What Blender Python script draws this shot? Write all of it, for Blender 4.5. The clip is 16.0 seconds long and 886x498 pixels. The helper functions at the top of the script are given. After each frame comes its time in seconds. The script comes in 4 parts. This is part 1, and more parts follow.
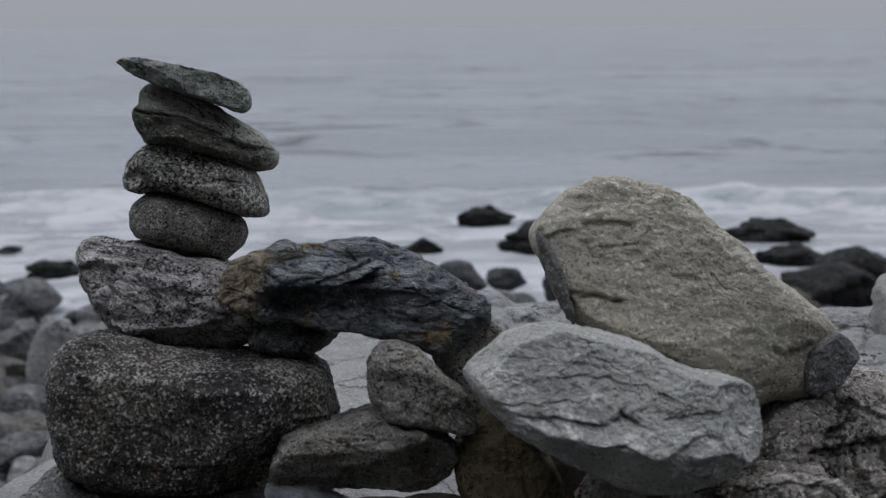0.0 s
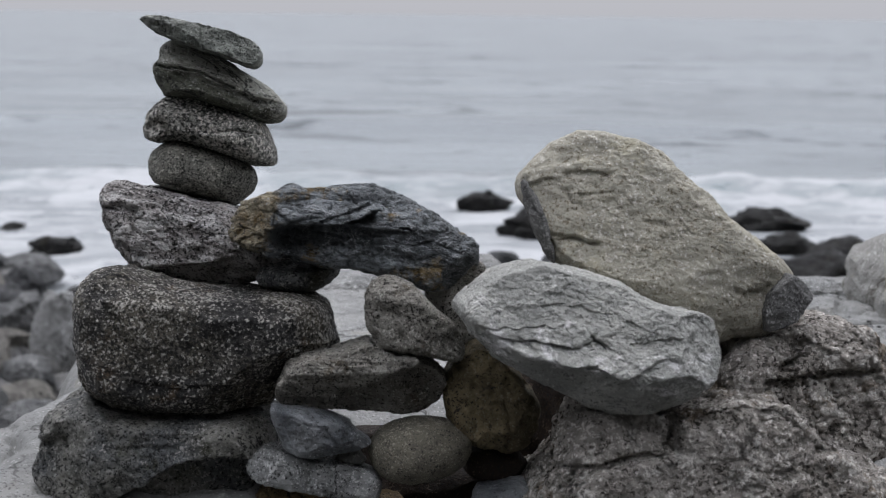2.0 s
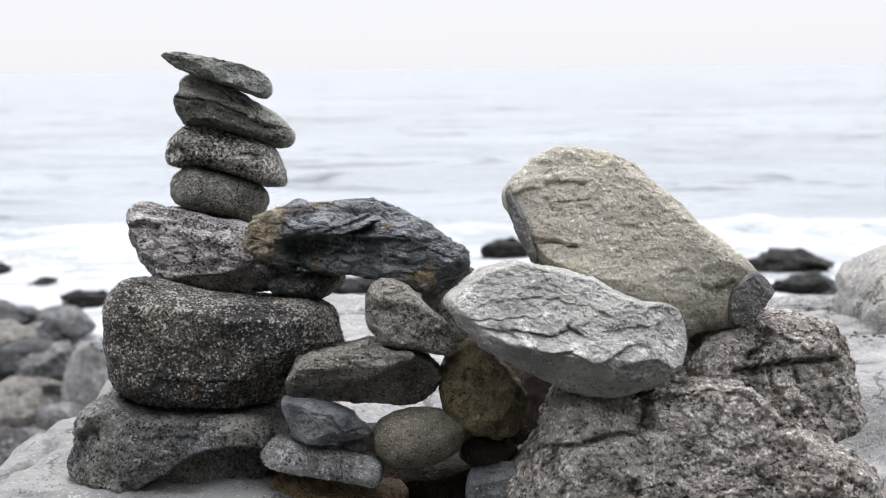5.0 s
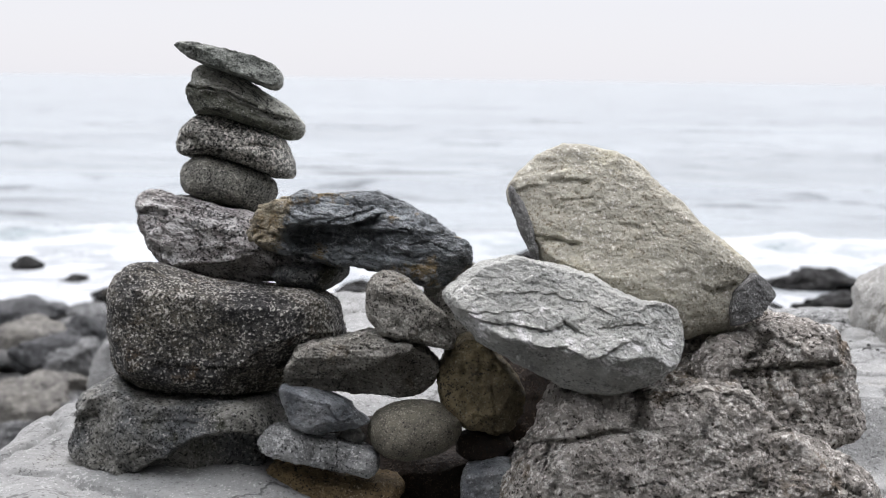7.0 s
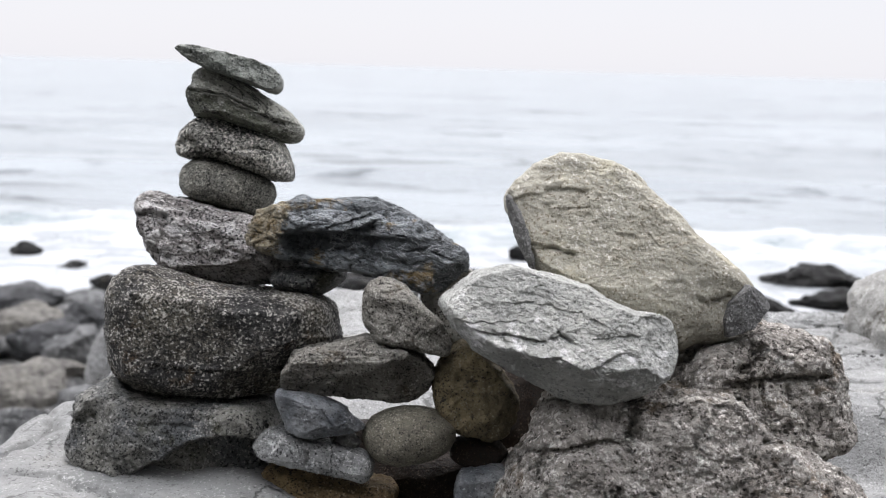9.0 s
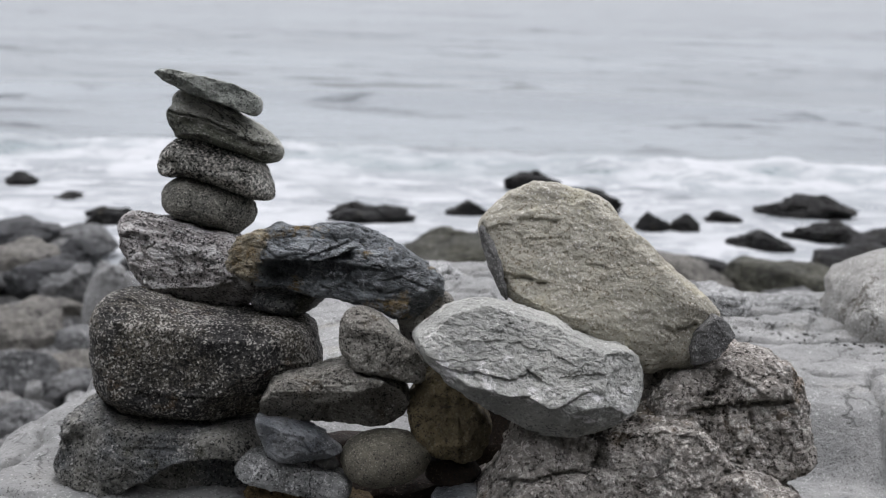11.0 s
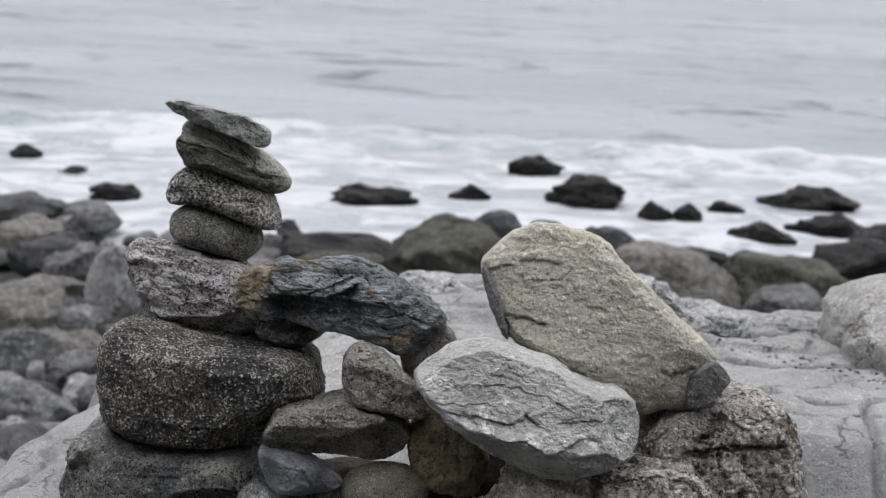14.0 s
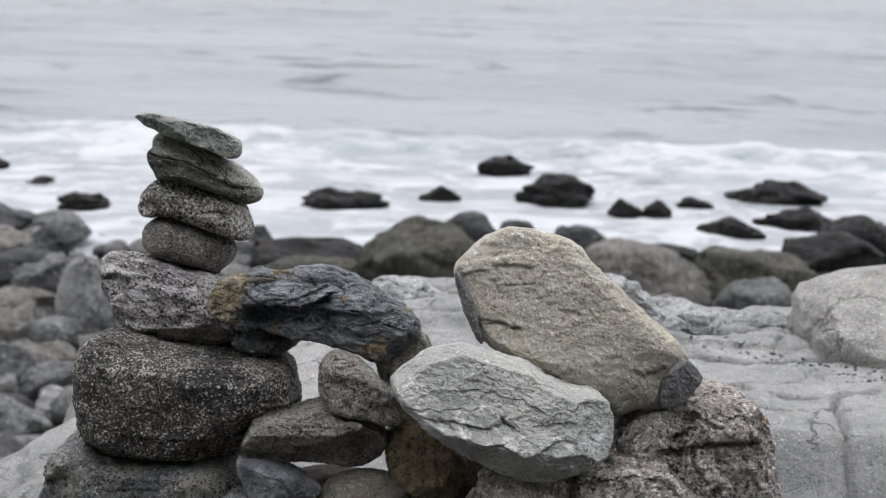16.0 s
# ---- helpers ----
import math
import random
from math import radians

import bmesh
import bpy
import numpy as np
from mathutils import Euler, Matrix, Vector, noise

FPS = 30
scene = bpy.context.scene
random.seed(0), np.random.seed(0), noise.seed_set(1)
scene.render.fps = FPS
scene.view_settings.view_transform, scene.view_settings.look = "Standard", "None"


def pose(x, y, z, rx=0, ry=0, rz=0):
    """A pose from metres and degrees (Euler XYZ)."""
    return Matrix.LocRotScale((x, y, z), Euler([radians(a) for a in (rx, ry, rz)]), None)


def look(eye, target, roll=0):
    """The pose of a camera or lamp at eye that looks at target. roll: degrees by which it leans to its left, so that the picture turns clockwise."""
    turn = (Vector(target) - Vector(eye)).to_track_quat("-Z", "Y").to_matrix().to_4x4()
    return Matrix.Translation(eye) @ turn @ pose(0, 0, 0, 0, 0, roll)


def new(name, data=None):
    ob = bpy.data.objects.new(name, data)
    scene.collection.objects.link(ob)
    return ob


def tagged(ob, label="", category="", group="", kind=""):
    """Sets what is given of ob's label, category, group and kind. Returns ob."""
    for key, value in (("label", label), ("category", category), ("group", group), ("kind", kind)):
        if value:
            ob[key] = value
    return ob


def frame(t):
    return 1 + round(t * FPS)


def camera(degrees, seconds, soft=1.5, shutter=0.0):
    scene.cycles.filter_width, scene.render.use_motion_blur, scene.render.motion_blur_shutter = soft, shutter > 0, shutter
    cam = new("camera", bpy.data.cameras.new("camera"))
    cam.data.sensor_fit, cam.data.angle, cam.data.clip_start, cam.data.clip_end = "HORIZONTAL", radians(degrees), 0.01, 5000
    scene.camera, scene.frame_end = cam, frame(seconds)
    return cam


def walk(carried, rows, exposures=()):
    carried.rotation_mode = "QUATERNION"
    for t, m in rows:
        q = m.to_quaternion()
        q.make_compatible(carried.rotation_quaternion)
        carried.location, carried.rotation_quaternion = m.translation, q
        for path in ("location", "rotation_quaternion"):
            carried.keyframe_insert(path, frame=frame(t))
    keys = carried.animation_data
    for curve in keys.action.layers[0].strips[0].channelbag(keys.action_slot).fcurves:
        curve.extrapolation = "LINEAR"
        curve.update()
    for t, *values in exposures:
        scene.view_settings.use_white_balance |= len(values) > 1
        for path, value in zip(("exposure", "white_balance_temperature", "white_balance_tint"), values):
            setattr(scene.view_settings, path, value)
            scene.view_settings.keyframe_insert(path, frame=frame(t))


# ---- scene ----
cam = camera(40.3, 16.0, soft=1.05)
cam.data.dof.use_dof, cam.data.dof.focus_distance, cam.data.dof.aperture_fstop = True, 1.85, 5.6
PATH = [
    (0, (-0.045, -1.668, 0.894), (-0.035, 0.299, 0.531), -0.3),
    (0.5, (-0.054, -1.716, 0.903), (-0.014, 0.253, 0.558), 0.4),
    (1, (-0.039, -1.75, 0.9), (-0.027, 0.222, 0.572), 0.3),
    (1.5, (-0.041, -1.781, 0.883), (-0.052, 0.185, 0.515), 0.1),
    (2, (-0.036, -1.826, 0.862), (-0.025, 0.137, 0.48), 0.7),
    (2.5, (-0.041, -1.886, 0.868), (-0.012, 0.082, 0.514), 0.1),
    (3, (-0.024, -1.927, 0.846), (-0.015, 0.038, 0.471), -0.6),
    (3.5, (0.001, -1.972, 0.844), (0.01, -0.006, 0.474), -0.8),
    (4, (-0.006, -1.996, 0.829), (-0.01, -0.028, 0.475), -1.0),
    (4.2, (-0.018, -2.006, 0.827), (-0.016, -0.03, 0.517), -1.1),
    (6.3, (0.09, -2.003, 0.805), (-0.025, -0.027, 0.521), 0.3),
    (6.5, (0.071, -2.012, 0.794), (-0.017, -0.032, 0.527), 0.6),
    (7, (0.064, -2.015, 0.801), (-0.026, -0.037, 0.521), 0.8),
    (7.5, (0.06, -2.017, 0.796), (-0.033, -0.044, 0.484), 1.6),
    (8, (0.07, -2.02, 0.808), (-0.034, -0.043, 0.521), 1.2),
    (8.5, (0.06, -2.024, 0.815), (-0.049, -0.045, 0.545), 1.2),
    (9, (0.067, -2.02, 0.83), (-0.021, -0.044, 0.532), 1.6),
    (11.3, (0.105, -2.035, 1.027), (0.028, -0.085, 0.587), 1.7),
    (11.5, (0.108, -2.029, 1.034), (0.054, -0.081, 0.584), 2.0),
    (12, (0.106, -2.027, 1.053), (0.052, -0.1, 0.52), 2.9),
    (12.5, (0.094, -2.03, 1.095), (0.024, -0.096, 0.592), 3.0),
    (13, (0.095, -2.046, 1.115), (0.023, -0.096, 0.673), 3.0),
    (13.5, (0.091, -2.045, 1.112), (0.025, -0.102, 0.642), 3.2),
    (14, (0.093, -2.042, 1.115), (0.012, -0.1, 0.644), 3.0),
    (14.5, (0.086, -2.044, 1.126), (0.0, -0.101, 0.66), 2.7),
    (15, (0.089, -2.046, 1.117), (0.018, -0.103, 0.649), 2.4),
    (15.5, (0.091, -2.055, 1.125), (0.035, -0.11, 0.664), 2.1),
    (16, (0.091, -2.055, 1.127), (0.057, -0.111, 0.66), 2.0),
]
EXPOSURES = [(0, -1.2, 6150, 14), (1.5, -1.2, 6150, 14), (2.0, -0.65, 6300, 14), (2.5, -0.4, 6400, 14), (3.0, 0.0, 6400, 14), (3.5, 0.1, 6500, 14), (4.2, 0.14, 6500, 14), (6.3, 0.28, 6500, 14), (6.5, 0.28, 6500, 14), (7.0, 0.12, 6500, 14), (7.5, 0.1, 6500, 14), (8.0, 0.3, 6500, 14), (8.5, 0.15, 6500, 14), (9.2, 0.17, 6500, 14), (11.3, -0.43, 6450, 14), (11.5, -0.43, 6450, 14), (12.0, -0.2, 6450, 14),
             (12.5, 0.02, 6450, 14), (13.0, -0.4, 6450, 14), (13.5, -0.6, 6450, 14), (14.0, -0.38, 6450, 14), (16.0, -0.32, 6450, 14)]
walk(cam, [(t, look(eye, target, roll)) for t, eye, target, roll in PATH], exposures=EXPOSURES)

# ---- light ----
SUN_UP, SUN_TURN = 66.0, 350.0
world = bpy.data.worlds.new("overcast_sky")
world.use_nodes = True
scene.world = world
wn, wl = world.node_tree.nodes, world.node_tree.links
sky = wn.new("ShaderNodeTexSky")
sky.sky_type, sky.sun_disc = "NISHITA", False
sky.sun_elevation, sky.sun_rotation = radians(SUN_UP), radians(SUN_TURN)
sky.air_density, sky.dust_density, sky.ozone_density = 1.0, 1.0, 1.0
# an even layer of cloud in front of the sky
veil = wn.new("ShaderNodeMix")
veil.data_type = "RGBA"
veil.inputs[0].default_value = 0.9
wl.new(sky.outputs[0], veil.inputs[6])
# brighter overhead than at the horizon, as under an even overcast
up = wn.new("ShaderNodeSeparateXYZ")
wl.new(wn.new("ShaderNodeTexCoord").outputs["Generated"], up.inputs[0])
rise = wn.new("ShaderNodeMapRange")
rise.inputs[1].default_value = 0.06
rise.inputs[3].default_value, rise.inputs[4].default_value = 0.96, 3.8
wl.new(up.outputs[2], rise.inputs[0])
cloud = wn.new("ShaderNodeVectorMath")
cloud.operation = "SCALE"
cloud.inputs[0].default_value = (8.0, 8.2, 8.55)
wl.new(rise.outputs[0], cloud.inputs["Scale"])
wl.new(cloud.outputs[0], veil.inputs[7])
wl.new(veil.outputs[2], wn["Background"].inputs["Color"])
wn["Background"].inputs["Strength"].default_value = 0.105
sun_data = bpy.data.lights.new("sun", "SUN")
sun_data.energy, sun_data.angle, sun_data.color = 2.0, radians(34), (1.0, 0.98, 0.95)
sun = new("sun", sun_data)
# sky rotation runs clockwise from north
az, el = radians(SUN_TURN), radians(SUN_UP)
to_sun = Vector((math.sin(az) * math.cos(el), math.cos(az) * math.cos(el), math.sin(el)))
sun.matrix_world = look(to_sun * 50, (0, 0, 0))


# ---- noise on arrays ----
def lattice(ix, iy, iz, seed):
    h = (ix.astype(np.int64) * 374761393 + iy.astype(np.int64) * 668265263 + iz.astype(np.int64) * 2147483647 + seed * 974634777) & 0xFFFFFFFF
    h = ((h ^ (h >> 13)) * 1274126177) & 0xFFFFFFFF
    h = ((h ^ (h >> 16)) * 2246822519) & 0xFFFFFFFF
    return ((h ^ (h >> 15)) & 0xFFFFFF) / float(0xFFFFFF)


def vnoise(p, seed=0):
    """Smooth noise from -1 to 1 at the points p."""
    c = np.floor(p)
    q = p - c
    q = q * q * q * (q * (q * 6 - 15) + 10)
    i = c.astype(np.int64)
    out = 0
    for dx in (0, 1):
        for dy in (0, 1):
            for dz in (0, 1):
                w = (q[:, 0] if dx else 1 - q[:, 0]) * (q[:, 1] if dy else 1 - q[:, 1]) * (q[:, 2] if dz else 1 - q[:, 2])
                out = out + w * lattice(i[:, 0] + dx, i[:, 1] + dy, i[:, 2] + dz, seed)
    return out * 2 - 1


def fbm(p, octaves=4, seed=0, gain=0.5):
    out, amp, total = 0, 1.0, 0.0
    for n in range(octaves):
        out = out + amp * vnoise(p * 2.03 ** n + 17.3 * n, seed + n)
        total += amp
        amp *= gain
    return out / total


def ridged(p, octaves=4, seed=0):
    out, amp, total = 0, 1.0, 0.0
    for n in range(octaves):
        out = out + amp * (1 - 2 * np.abs(vnoise(p * 2.1 ** n + 9.1 * n, seed + n)))
        total += amp
        amp *= 0.5
    return out / total


def cells(p, seed=0):
    """Distances to the nearest and the second nearest of scattered points, and a random value of the nearest."""
    c = np.floor(p).astype(np.int64)
    d1 = np.full(len(p), 9.0)
    d2 = np.full(len(p), 9.0)
    tone = np.zeros(len(p))
    for dx in (-1, 0, 1):
        for dy in (-1, 0, 1):
            for dz in (-1, 0, 1):
                x, y, z = c[:, 0] + dx, c[:, 1] + dy, c[:, 2] + dz
                q = np.stack([x + lattice(x, y, z, seed), y + lattice(x, y, z, seed + 1), z + lattice(x, y, z, seed + 2)], 1)
                d = np.sqrt(((q - p) ** 2).sum(1))
                near = d < d1
                d2 = np.where(near, d1, np.minimum(d2, d))
                tone = np.where(near, lattice(x, y, z, seed + 3), tone)
                d1 = np.where(near, d, d1)
    return d1, d2, tone


def smooth(a, b, x):
    t = np.clip((x - a) / (b - a), 0, 1)
    return t * t * (3 - 2 * t)


# ---- materials ----
class Nodes:
    """A short way to write a node tree."""

    def __init__(self, name):
        self.mat = bpy.data.materials.new(name)
        self.mat.use_nodes = True
        self.tree = self.mat.node_tree
        self.bsdf = self.tree.nodes["Principled BSDF"]
        self.coord = self.add("ShaderNodeTexCoord").outputs["Object"]

    def add(self, kind, **values):
        n = self.tree.nodes.new(kind)
        for k, v in values.items():
            self.put(n.inputs[k.replace("_", " ")], v)
        return n

    def put(self, socket, v):
        if isinstance(v, bpy.types.NodeSocket):
            self.tree.links.new(v, socket)
        elif isinstance(v, tuple) and len(v) == 3 and socket.type == "RGBA":
            socket.default_value = (*v, 1)
        else:
            socket.default_value = v

    def math(self, op, a, b=0.0, clamp=False):
        n = self.tree.nodes.new("ShaderNodeMath")
        n.operation, n.use_clamp = op, clamp
        self.put(n.inputs[0], a)
        self.put(n.inputs[1], b)
        return n.outputs[0]

    def vmath(self, op, a, b):
        n = self.tree.nodes.new("ShaderNodeVectorMath")
        n.operation = op
        self.put(n.inputs[0], a)
        self.put(n.inputs[1], b)
        return n.outputs[0]

    def noise(self, scale, detail=4.0, rough=0.55, vector=None, distort=0.0):
        n = self.add("ShaderNodeTexNoise", Scale=scale, Detail=detail, Roughness=rough, Distortion=distort)
        self.put(n.inputs["Vector"], vector or self.coord)
        return n.outputs["Fac"]

    def voronoi(self, scale, vector=None, feature="F1"):
        n = self.add("ShaderNodeTexVoronoi", Scale=scale)
        n.feature = feature
        self.put(n.inputs["Vector"], vector or self.coord)
        return n.outputs

    def span(self, value, a, b, lo=0.0, hi=1.0):
        n = self.add("ShaderNodeMapRange")
        n.interpolation_type = "SMOOTHSTEP"
        for k, v in zip(range(5), (value, a, b, lo, hi)):
            self.put(n.inputs[k], v)
        return n.outputs[0]

    def mix(self, fac, a, b, how="MIX"):
        n = self.tree.nodes.new("ShaderNodeMix")
        n.data_type, n.blend_type = "RGBA", how
        self.put(n.inputs[0], fac)
        self.put(n.inputs[6], a)
        self.put(n.inputs[7], b)
        return n.outputs[2]

    def shift(self, much=7.0):
        """Start every object at a place of its own in the pattern."""
        r = self.add("ShaderNodeObjectInfo").outputs["Random"]
        n = self.add("ShaderNodeCombineXYZ", X=self.math("MULTIPLY", r, much), Y=self.math("MULTIPLY", r, much * 1.7), Z=self.math("MULTIPLY", r, much * 0.6))
        return self.vmath("ADD", self.coord, n.outputs[0])

    def bump(self, height, strength, distance, normal=None):
        n = self.add("ShaderNodeBump", Strength=strength, Distance=distance)
        self.put(n.inputs["Height"], height)
        if normal:
            self.put(n.inputs["Normal"], normal)
        return n.outputs[0]

    def finish(self, colour, rough, normal=None):
        self.put(self.bsdf.inputs["Base Color"], colour)
        self.put(self.bsdf.inputs["Roughness"], rough)
        if normal:
            self.put(self.bsdf.inputs["Normal"], normal)
        return self.mat


def rock_material(name, one, two, light=(0.5, 0.5, 0.48), dark=(0.02, 0.02, 0.02), grain=330.0, salt=0.1, pepper=0.12,
                  patch=None, patch_at=0.6, patch_scale=9.0, streak=None, streak_at=0.06, streak_scale=11.0, squash=(1, 1, 1), turn=0.0,
                  zone=None, rough=0.8, relief=0.6, stain=0.5, shifted=True, scale=1.0, white=None, white_at=0.58, band=None, shine=0.2, cracks=0.0):
    """Rock: two mixed tones, light and dark grains, stains, patches of another colour and streaks along its bedding."""
    n = Nodes(name)
    v = n.shift() if shifted else n.coord
    if scale != 1.0:
        v = n.vmath("MULTIPLY", v, (scale, scale, scale))
    bed = n.add("ShaderNodeMapping", Vector=v, Scale=squash, Rotation=(0, radians(turn), 0)).outputs[0]
    broad = n.noise(9.0, 5, 0.6, bed)
    colour = n.mix(n.span(broad, 0.38, 0.62), one, two)
    if zone:
        side, start, width, tone = zone
        sep = n.add("ShaderNodeSeparateXYZ", Vector=n.coord)
        edge = n.math("ADD", sep.outputs[side], n.math("MULTIPLY", n.math("SUBTRACT", n.noise(22.0, 6, 0.65), 0.5), 0.07))
        colour = n.mix(n.span(edge, start, start + width), colour, tone)
    mid = n.noise(42.0, 8, 0.72, bed, 0.4)
    colour = n.mix(n.math("MULTIPLY", n.span(mid, 0.42, 0.7), stain), colour, dark)
    if patch:
        p = n.noise(patch_scale, 6, 0.68, n.vmath("ADD", v, (3.1, 1.7, 5.2)))
        colour = n.mix(n.span(p, patch_at, patch_at + 0.1), colour, patch)
    if white:
        w = n.noise(26.0, 7, 0.75, n.vmath("ADD", bed, (8.0, 2.0, 1.0)), 0.8)
        if band:
            # more of it along one level of the bedding
            level = n.add("ShaderNodeSeparateXYZ", Vector=n.coord).outputs[2]
            off = n.math("ABSOLUTE", n.math("SUBTRACT", level, band[0]))
            w = n.math("ADD", w, n.span(off, band[1], 0.0, 0.0, 0.12))
        colour = n.mix(n.span(w, white_at, white_at + 0.09), colour, white)
    if streak:
        s = n.noise(streak_scale, 6, 0.62, n.vmath("ADD", bed, (1.3, 7.7, 2.9)), 0.6)
        s = n.math("ABSOLUTE", n.math("SUBTRACT", s, 0.5))
        s = n.math("MULTIPLY", n.span(s, streak_at, 0.0), n.span(n.noise(5.0, 3, 0.5, v), 0.42, 0.6))
        colour = n.mix(s, colour, streak)
    # crystals, light and dark, in uneven density
    dense = n.math("MULTIPLY", n.math("SUBTRACT", n.noise(30.0, 6, 0.72, v), 0.5), 0.95)
    dense = n.math("ADD", dense, n.math("MULTIPLY", n.math("SUBTRACT", n.noise(11.0, 4, 0.6, n.vmath("ADD", v, (4.4, 9.1, 0.7))), 0.5), 0.75))
    warped = n.add("ShaderNodeTexNoise", Scale=grain * 1.3, Detail=2.0, Vector=v).outputs["Color"]
    warped = n.vmath("ADD", v, n.vmath("MULTIPLY", n.vmath("SUBTRACT", warped, (0.5, 0.5, 0.5)), (2.4 / grain, 2.4 / grain, 2.4 / grain)))
    cell = n.add("ShaderNodeSeparateColor", Color=n.voronoi(grain * 1.15, warped)["Color"])
    soft = n.math("MULTIPLY", n.math("SUBTRACT", n.noise(grain, 1, 0.5, v), 0.5), 1.3)
    lit = n.math("ADD", n.math("ADD", n.math("MULTIPLY", cell.outputs[0], 0.6), n.math("ADD", soft, 0.2)), dense)
    edge = 0.45 + 0.36 * (1 - 2 * salt)
    colour = n.mix(n.math("MULTIPLY", n.span(lit, edge, edge + 0.22), 0.92), colour, light)
    spots = n.math("SUBTRACT", n.math("SUBTRACT", n.math("MULTIPLY", cell.outputs[1], 0.6), n.math("SUBTRACT", soft, 0.2)), dense)
    edge = 0.45 + 0.36 * (1 - 2 * pepper)
    colour = n.mix(n.math("MULTIPLY", n.span(spots, edge, edge + 0.2), 0.9), colour, dark)
    seams = None
    if cracks:
        bent = n.add("ShaderNodeTexNoise", Scale=cracks * 1.6, Detail=5.0, Roughness=0.6, Vector=v).outputs["Color"]
        bent = n.vmath("ADD", v, n.vmath("MULTIPLY", n.vmath("SUBTRACT", bent, (0.5, 0.5, 0.5)), (0.9 / cracks, 0.9 / cracks, 0.9 / cracks)))
        gap = n.voronoi(cracks, bent, "DISTANCE_TO_EDGE")["Distance"]
        seams = n.math("MULTIPLY", n.span(gap, 0.016, 0.004), n.span(n.noise(cracks * 0.8, 3, 0.5, v), 0.44, 0.54))
        colour = n.mix(n.math("MULTIPLY", seams, 0.85), colour, dark)
    pits = n.span(n.noise(grain * 0.35, 4, 0.65, bed), 0.42, 0.3)
    colour = n.mix(n.math("MULTIPLY", pits, 0.6), colour, dark)
    height = n.math("ADD", n.math("MULTIPLY", n.noise(60.0, 9, 0.72, bed), 0.7), n.math("MULTIPLY", n.noise(grain * 0.6, 3, 0.6, v), 0.25))
    height = n.math("SUBTRACT", height, n.math("MULTIPLY", pits, 0.25))
    if seams:
        height = n.math("SUBTRACT", height, n.math("MULTIPLY", seams, 0.5))
    normal = n.bump(height, relief, 0.034 / scale)
    gloss = n.span(mid, 0.3, 0.75, rough - 0.12, min(rough + 0.1, 1.0))
    n.bsdf.inputs["Specular IOR Level"].default_value = shine
    return n.finish(colour, gloss, normal)


M = {}
M["dark_granite"] = rock_material("dark_granite", (0.165, 0.149, 0.116), (0.061, 0.059, 0.057), light=(0.56, 0.54, 0.49), dark=(0.008, 0.008, 0.008), salt=0.3, pepper=0.34,
                                  grain=255, patch=(0.1, 0.07, 0.042), patch_at=0.57, patch_scale=14, rough=0.66, shine=0.3, relief=0.9, stain=0.6)
M["lower_granite"] = rock_material("lower_granite", (0.276, 0.270, 0.239), (0.134, 0.141, 0.143), light=(0.4, 0.39, 0.365), dark=(0.015, 0.015, 0.015), salt=0.14, pepper=0.25, grain=250,
                                   patch=(0.095, 0.095, 0.068), patch_at=0.58, rough=0.74, shine=0.3, relief=0.8, stain=0.5)
M["pebble_granite"] = rock_material("pebble_granite", (0.374, 0.366, 0.323), (0.227, 0.227, 0.203), light=(0.82, 0.79, 0.72), salt=0.34, pepper=0.35,
                                    dark=(0.01, 0.01, 0.009), grain=225, rough=0.74, shine=0.3, relief=0.9, stain=0.45)
M["pebble_dark"] = rock_material("pebble_dark", (0.264, 0.257, 0.219), (0.172, 0.172, 0.149), light=(0.48, 0.465, 0.4), dark=(0.012, 0.012, 0.011), salt=0.18, pepper=0.3,
                                 grain=310, rough=0.72, shine=0.3, relief=0.7, stain=0.45)
# the dark patch colour stands in for facets turned from the light
M["slate"] = rock_material("slate", (0.179, 0.194, 0.169), (0.373, 0.386, 0.347), patch=(0.045, 0.05, 0.041), patch_at=0.51, patch_scale=11, light=(0.42, 0.43, 0.41), salt=0.0, pepper=0.06, grain=300, dark=(0.02, 0.022, 0.019),
                           squash=(1, 1, 1.6), turn=50, streak=(0.42, 0.43, 0.41), streak_at=0.025, streak_scale=18, rough=0.6, shine=0.4, stain=0.75)
M["banded"] = rock_material("banded", (0.464, 0.461, 0.410), (0.297, 0.299, 0.258), light=(0.58, 0.58, 0.54), salt=0.04, pepper=0.08, grain=300,
                            squash=(0.6, 1, 2.2), turn=-3, streak=(0.03, 0.03, 0.028), streak_at=0.02, streak_scale=14, zone=(2, -0.002, -0.012, (0.16, 0.165, 0.13)),
                            rough=0.68, stain=0.5, shifted=False)
M["gneiss"] = rock_material("gneiss", (0.502, 0.464, 0.442), (0.317, 0.293, 0.279), light=(0.7, 0.68, 0.66), salt=0.14, pepper=0.25, grain=260, dark=(0.015, 0.014, 0.014),
                            white=(0.7, 0.68, 0.66), white_at=0.47, squash=(0.8, 1, 1.5), turn=14, rough=0.78, stain=0.6, relief=0.9)
M["arch_rock"] = rock_material("arch_rock", (0.310, 0.339, 0.356), (0.138, 0.152, 0.161), light=(0.46, 0.48, 0.49), salt=-0.05, pepper=0.03, grain=260, dark=(0.02, 0.021, 0.022),
                               patch=(0.24, 0.17, 0.075), patch_at=0.54, patch_scale=16, streak=(0.44, 0.46, 0.48), streak_at=0.02, streak_scale=18, shine=0.5,
                               squash=(1, 1, 1.8), turn=-24, zone=(0, -0.118, -0.012, (0.42, 0.36, 0.245)), rough=0.55, stain=0.7, relief=1.0, shifted=False)
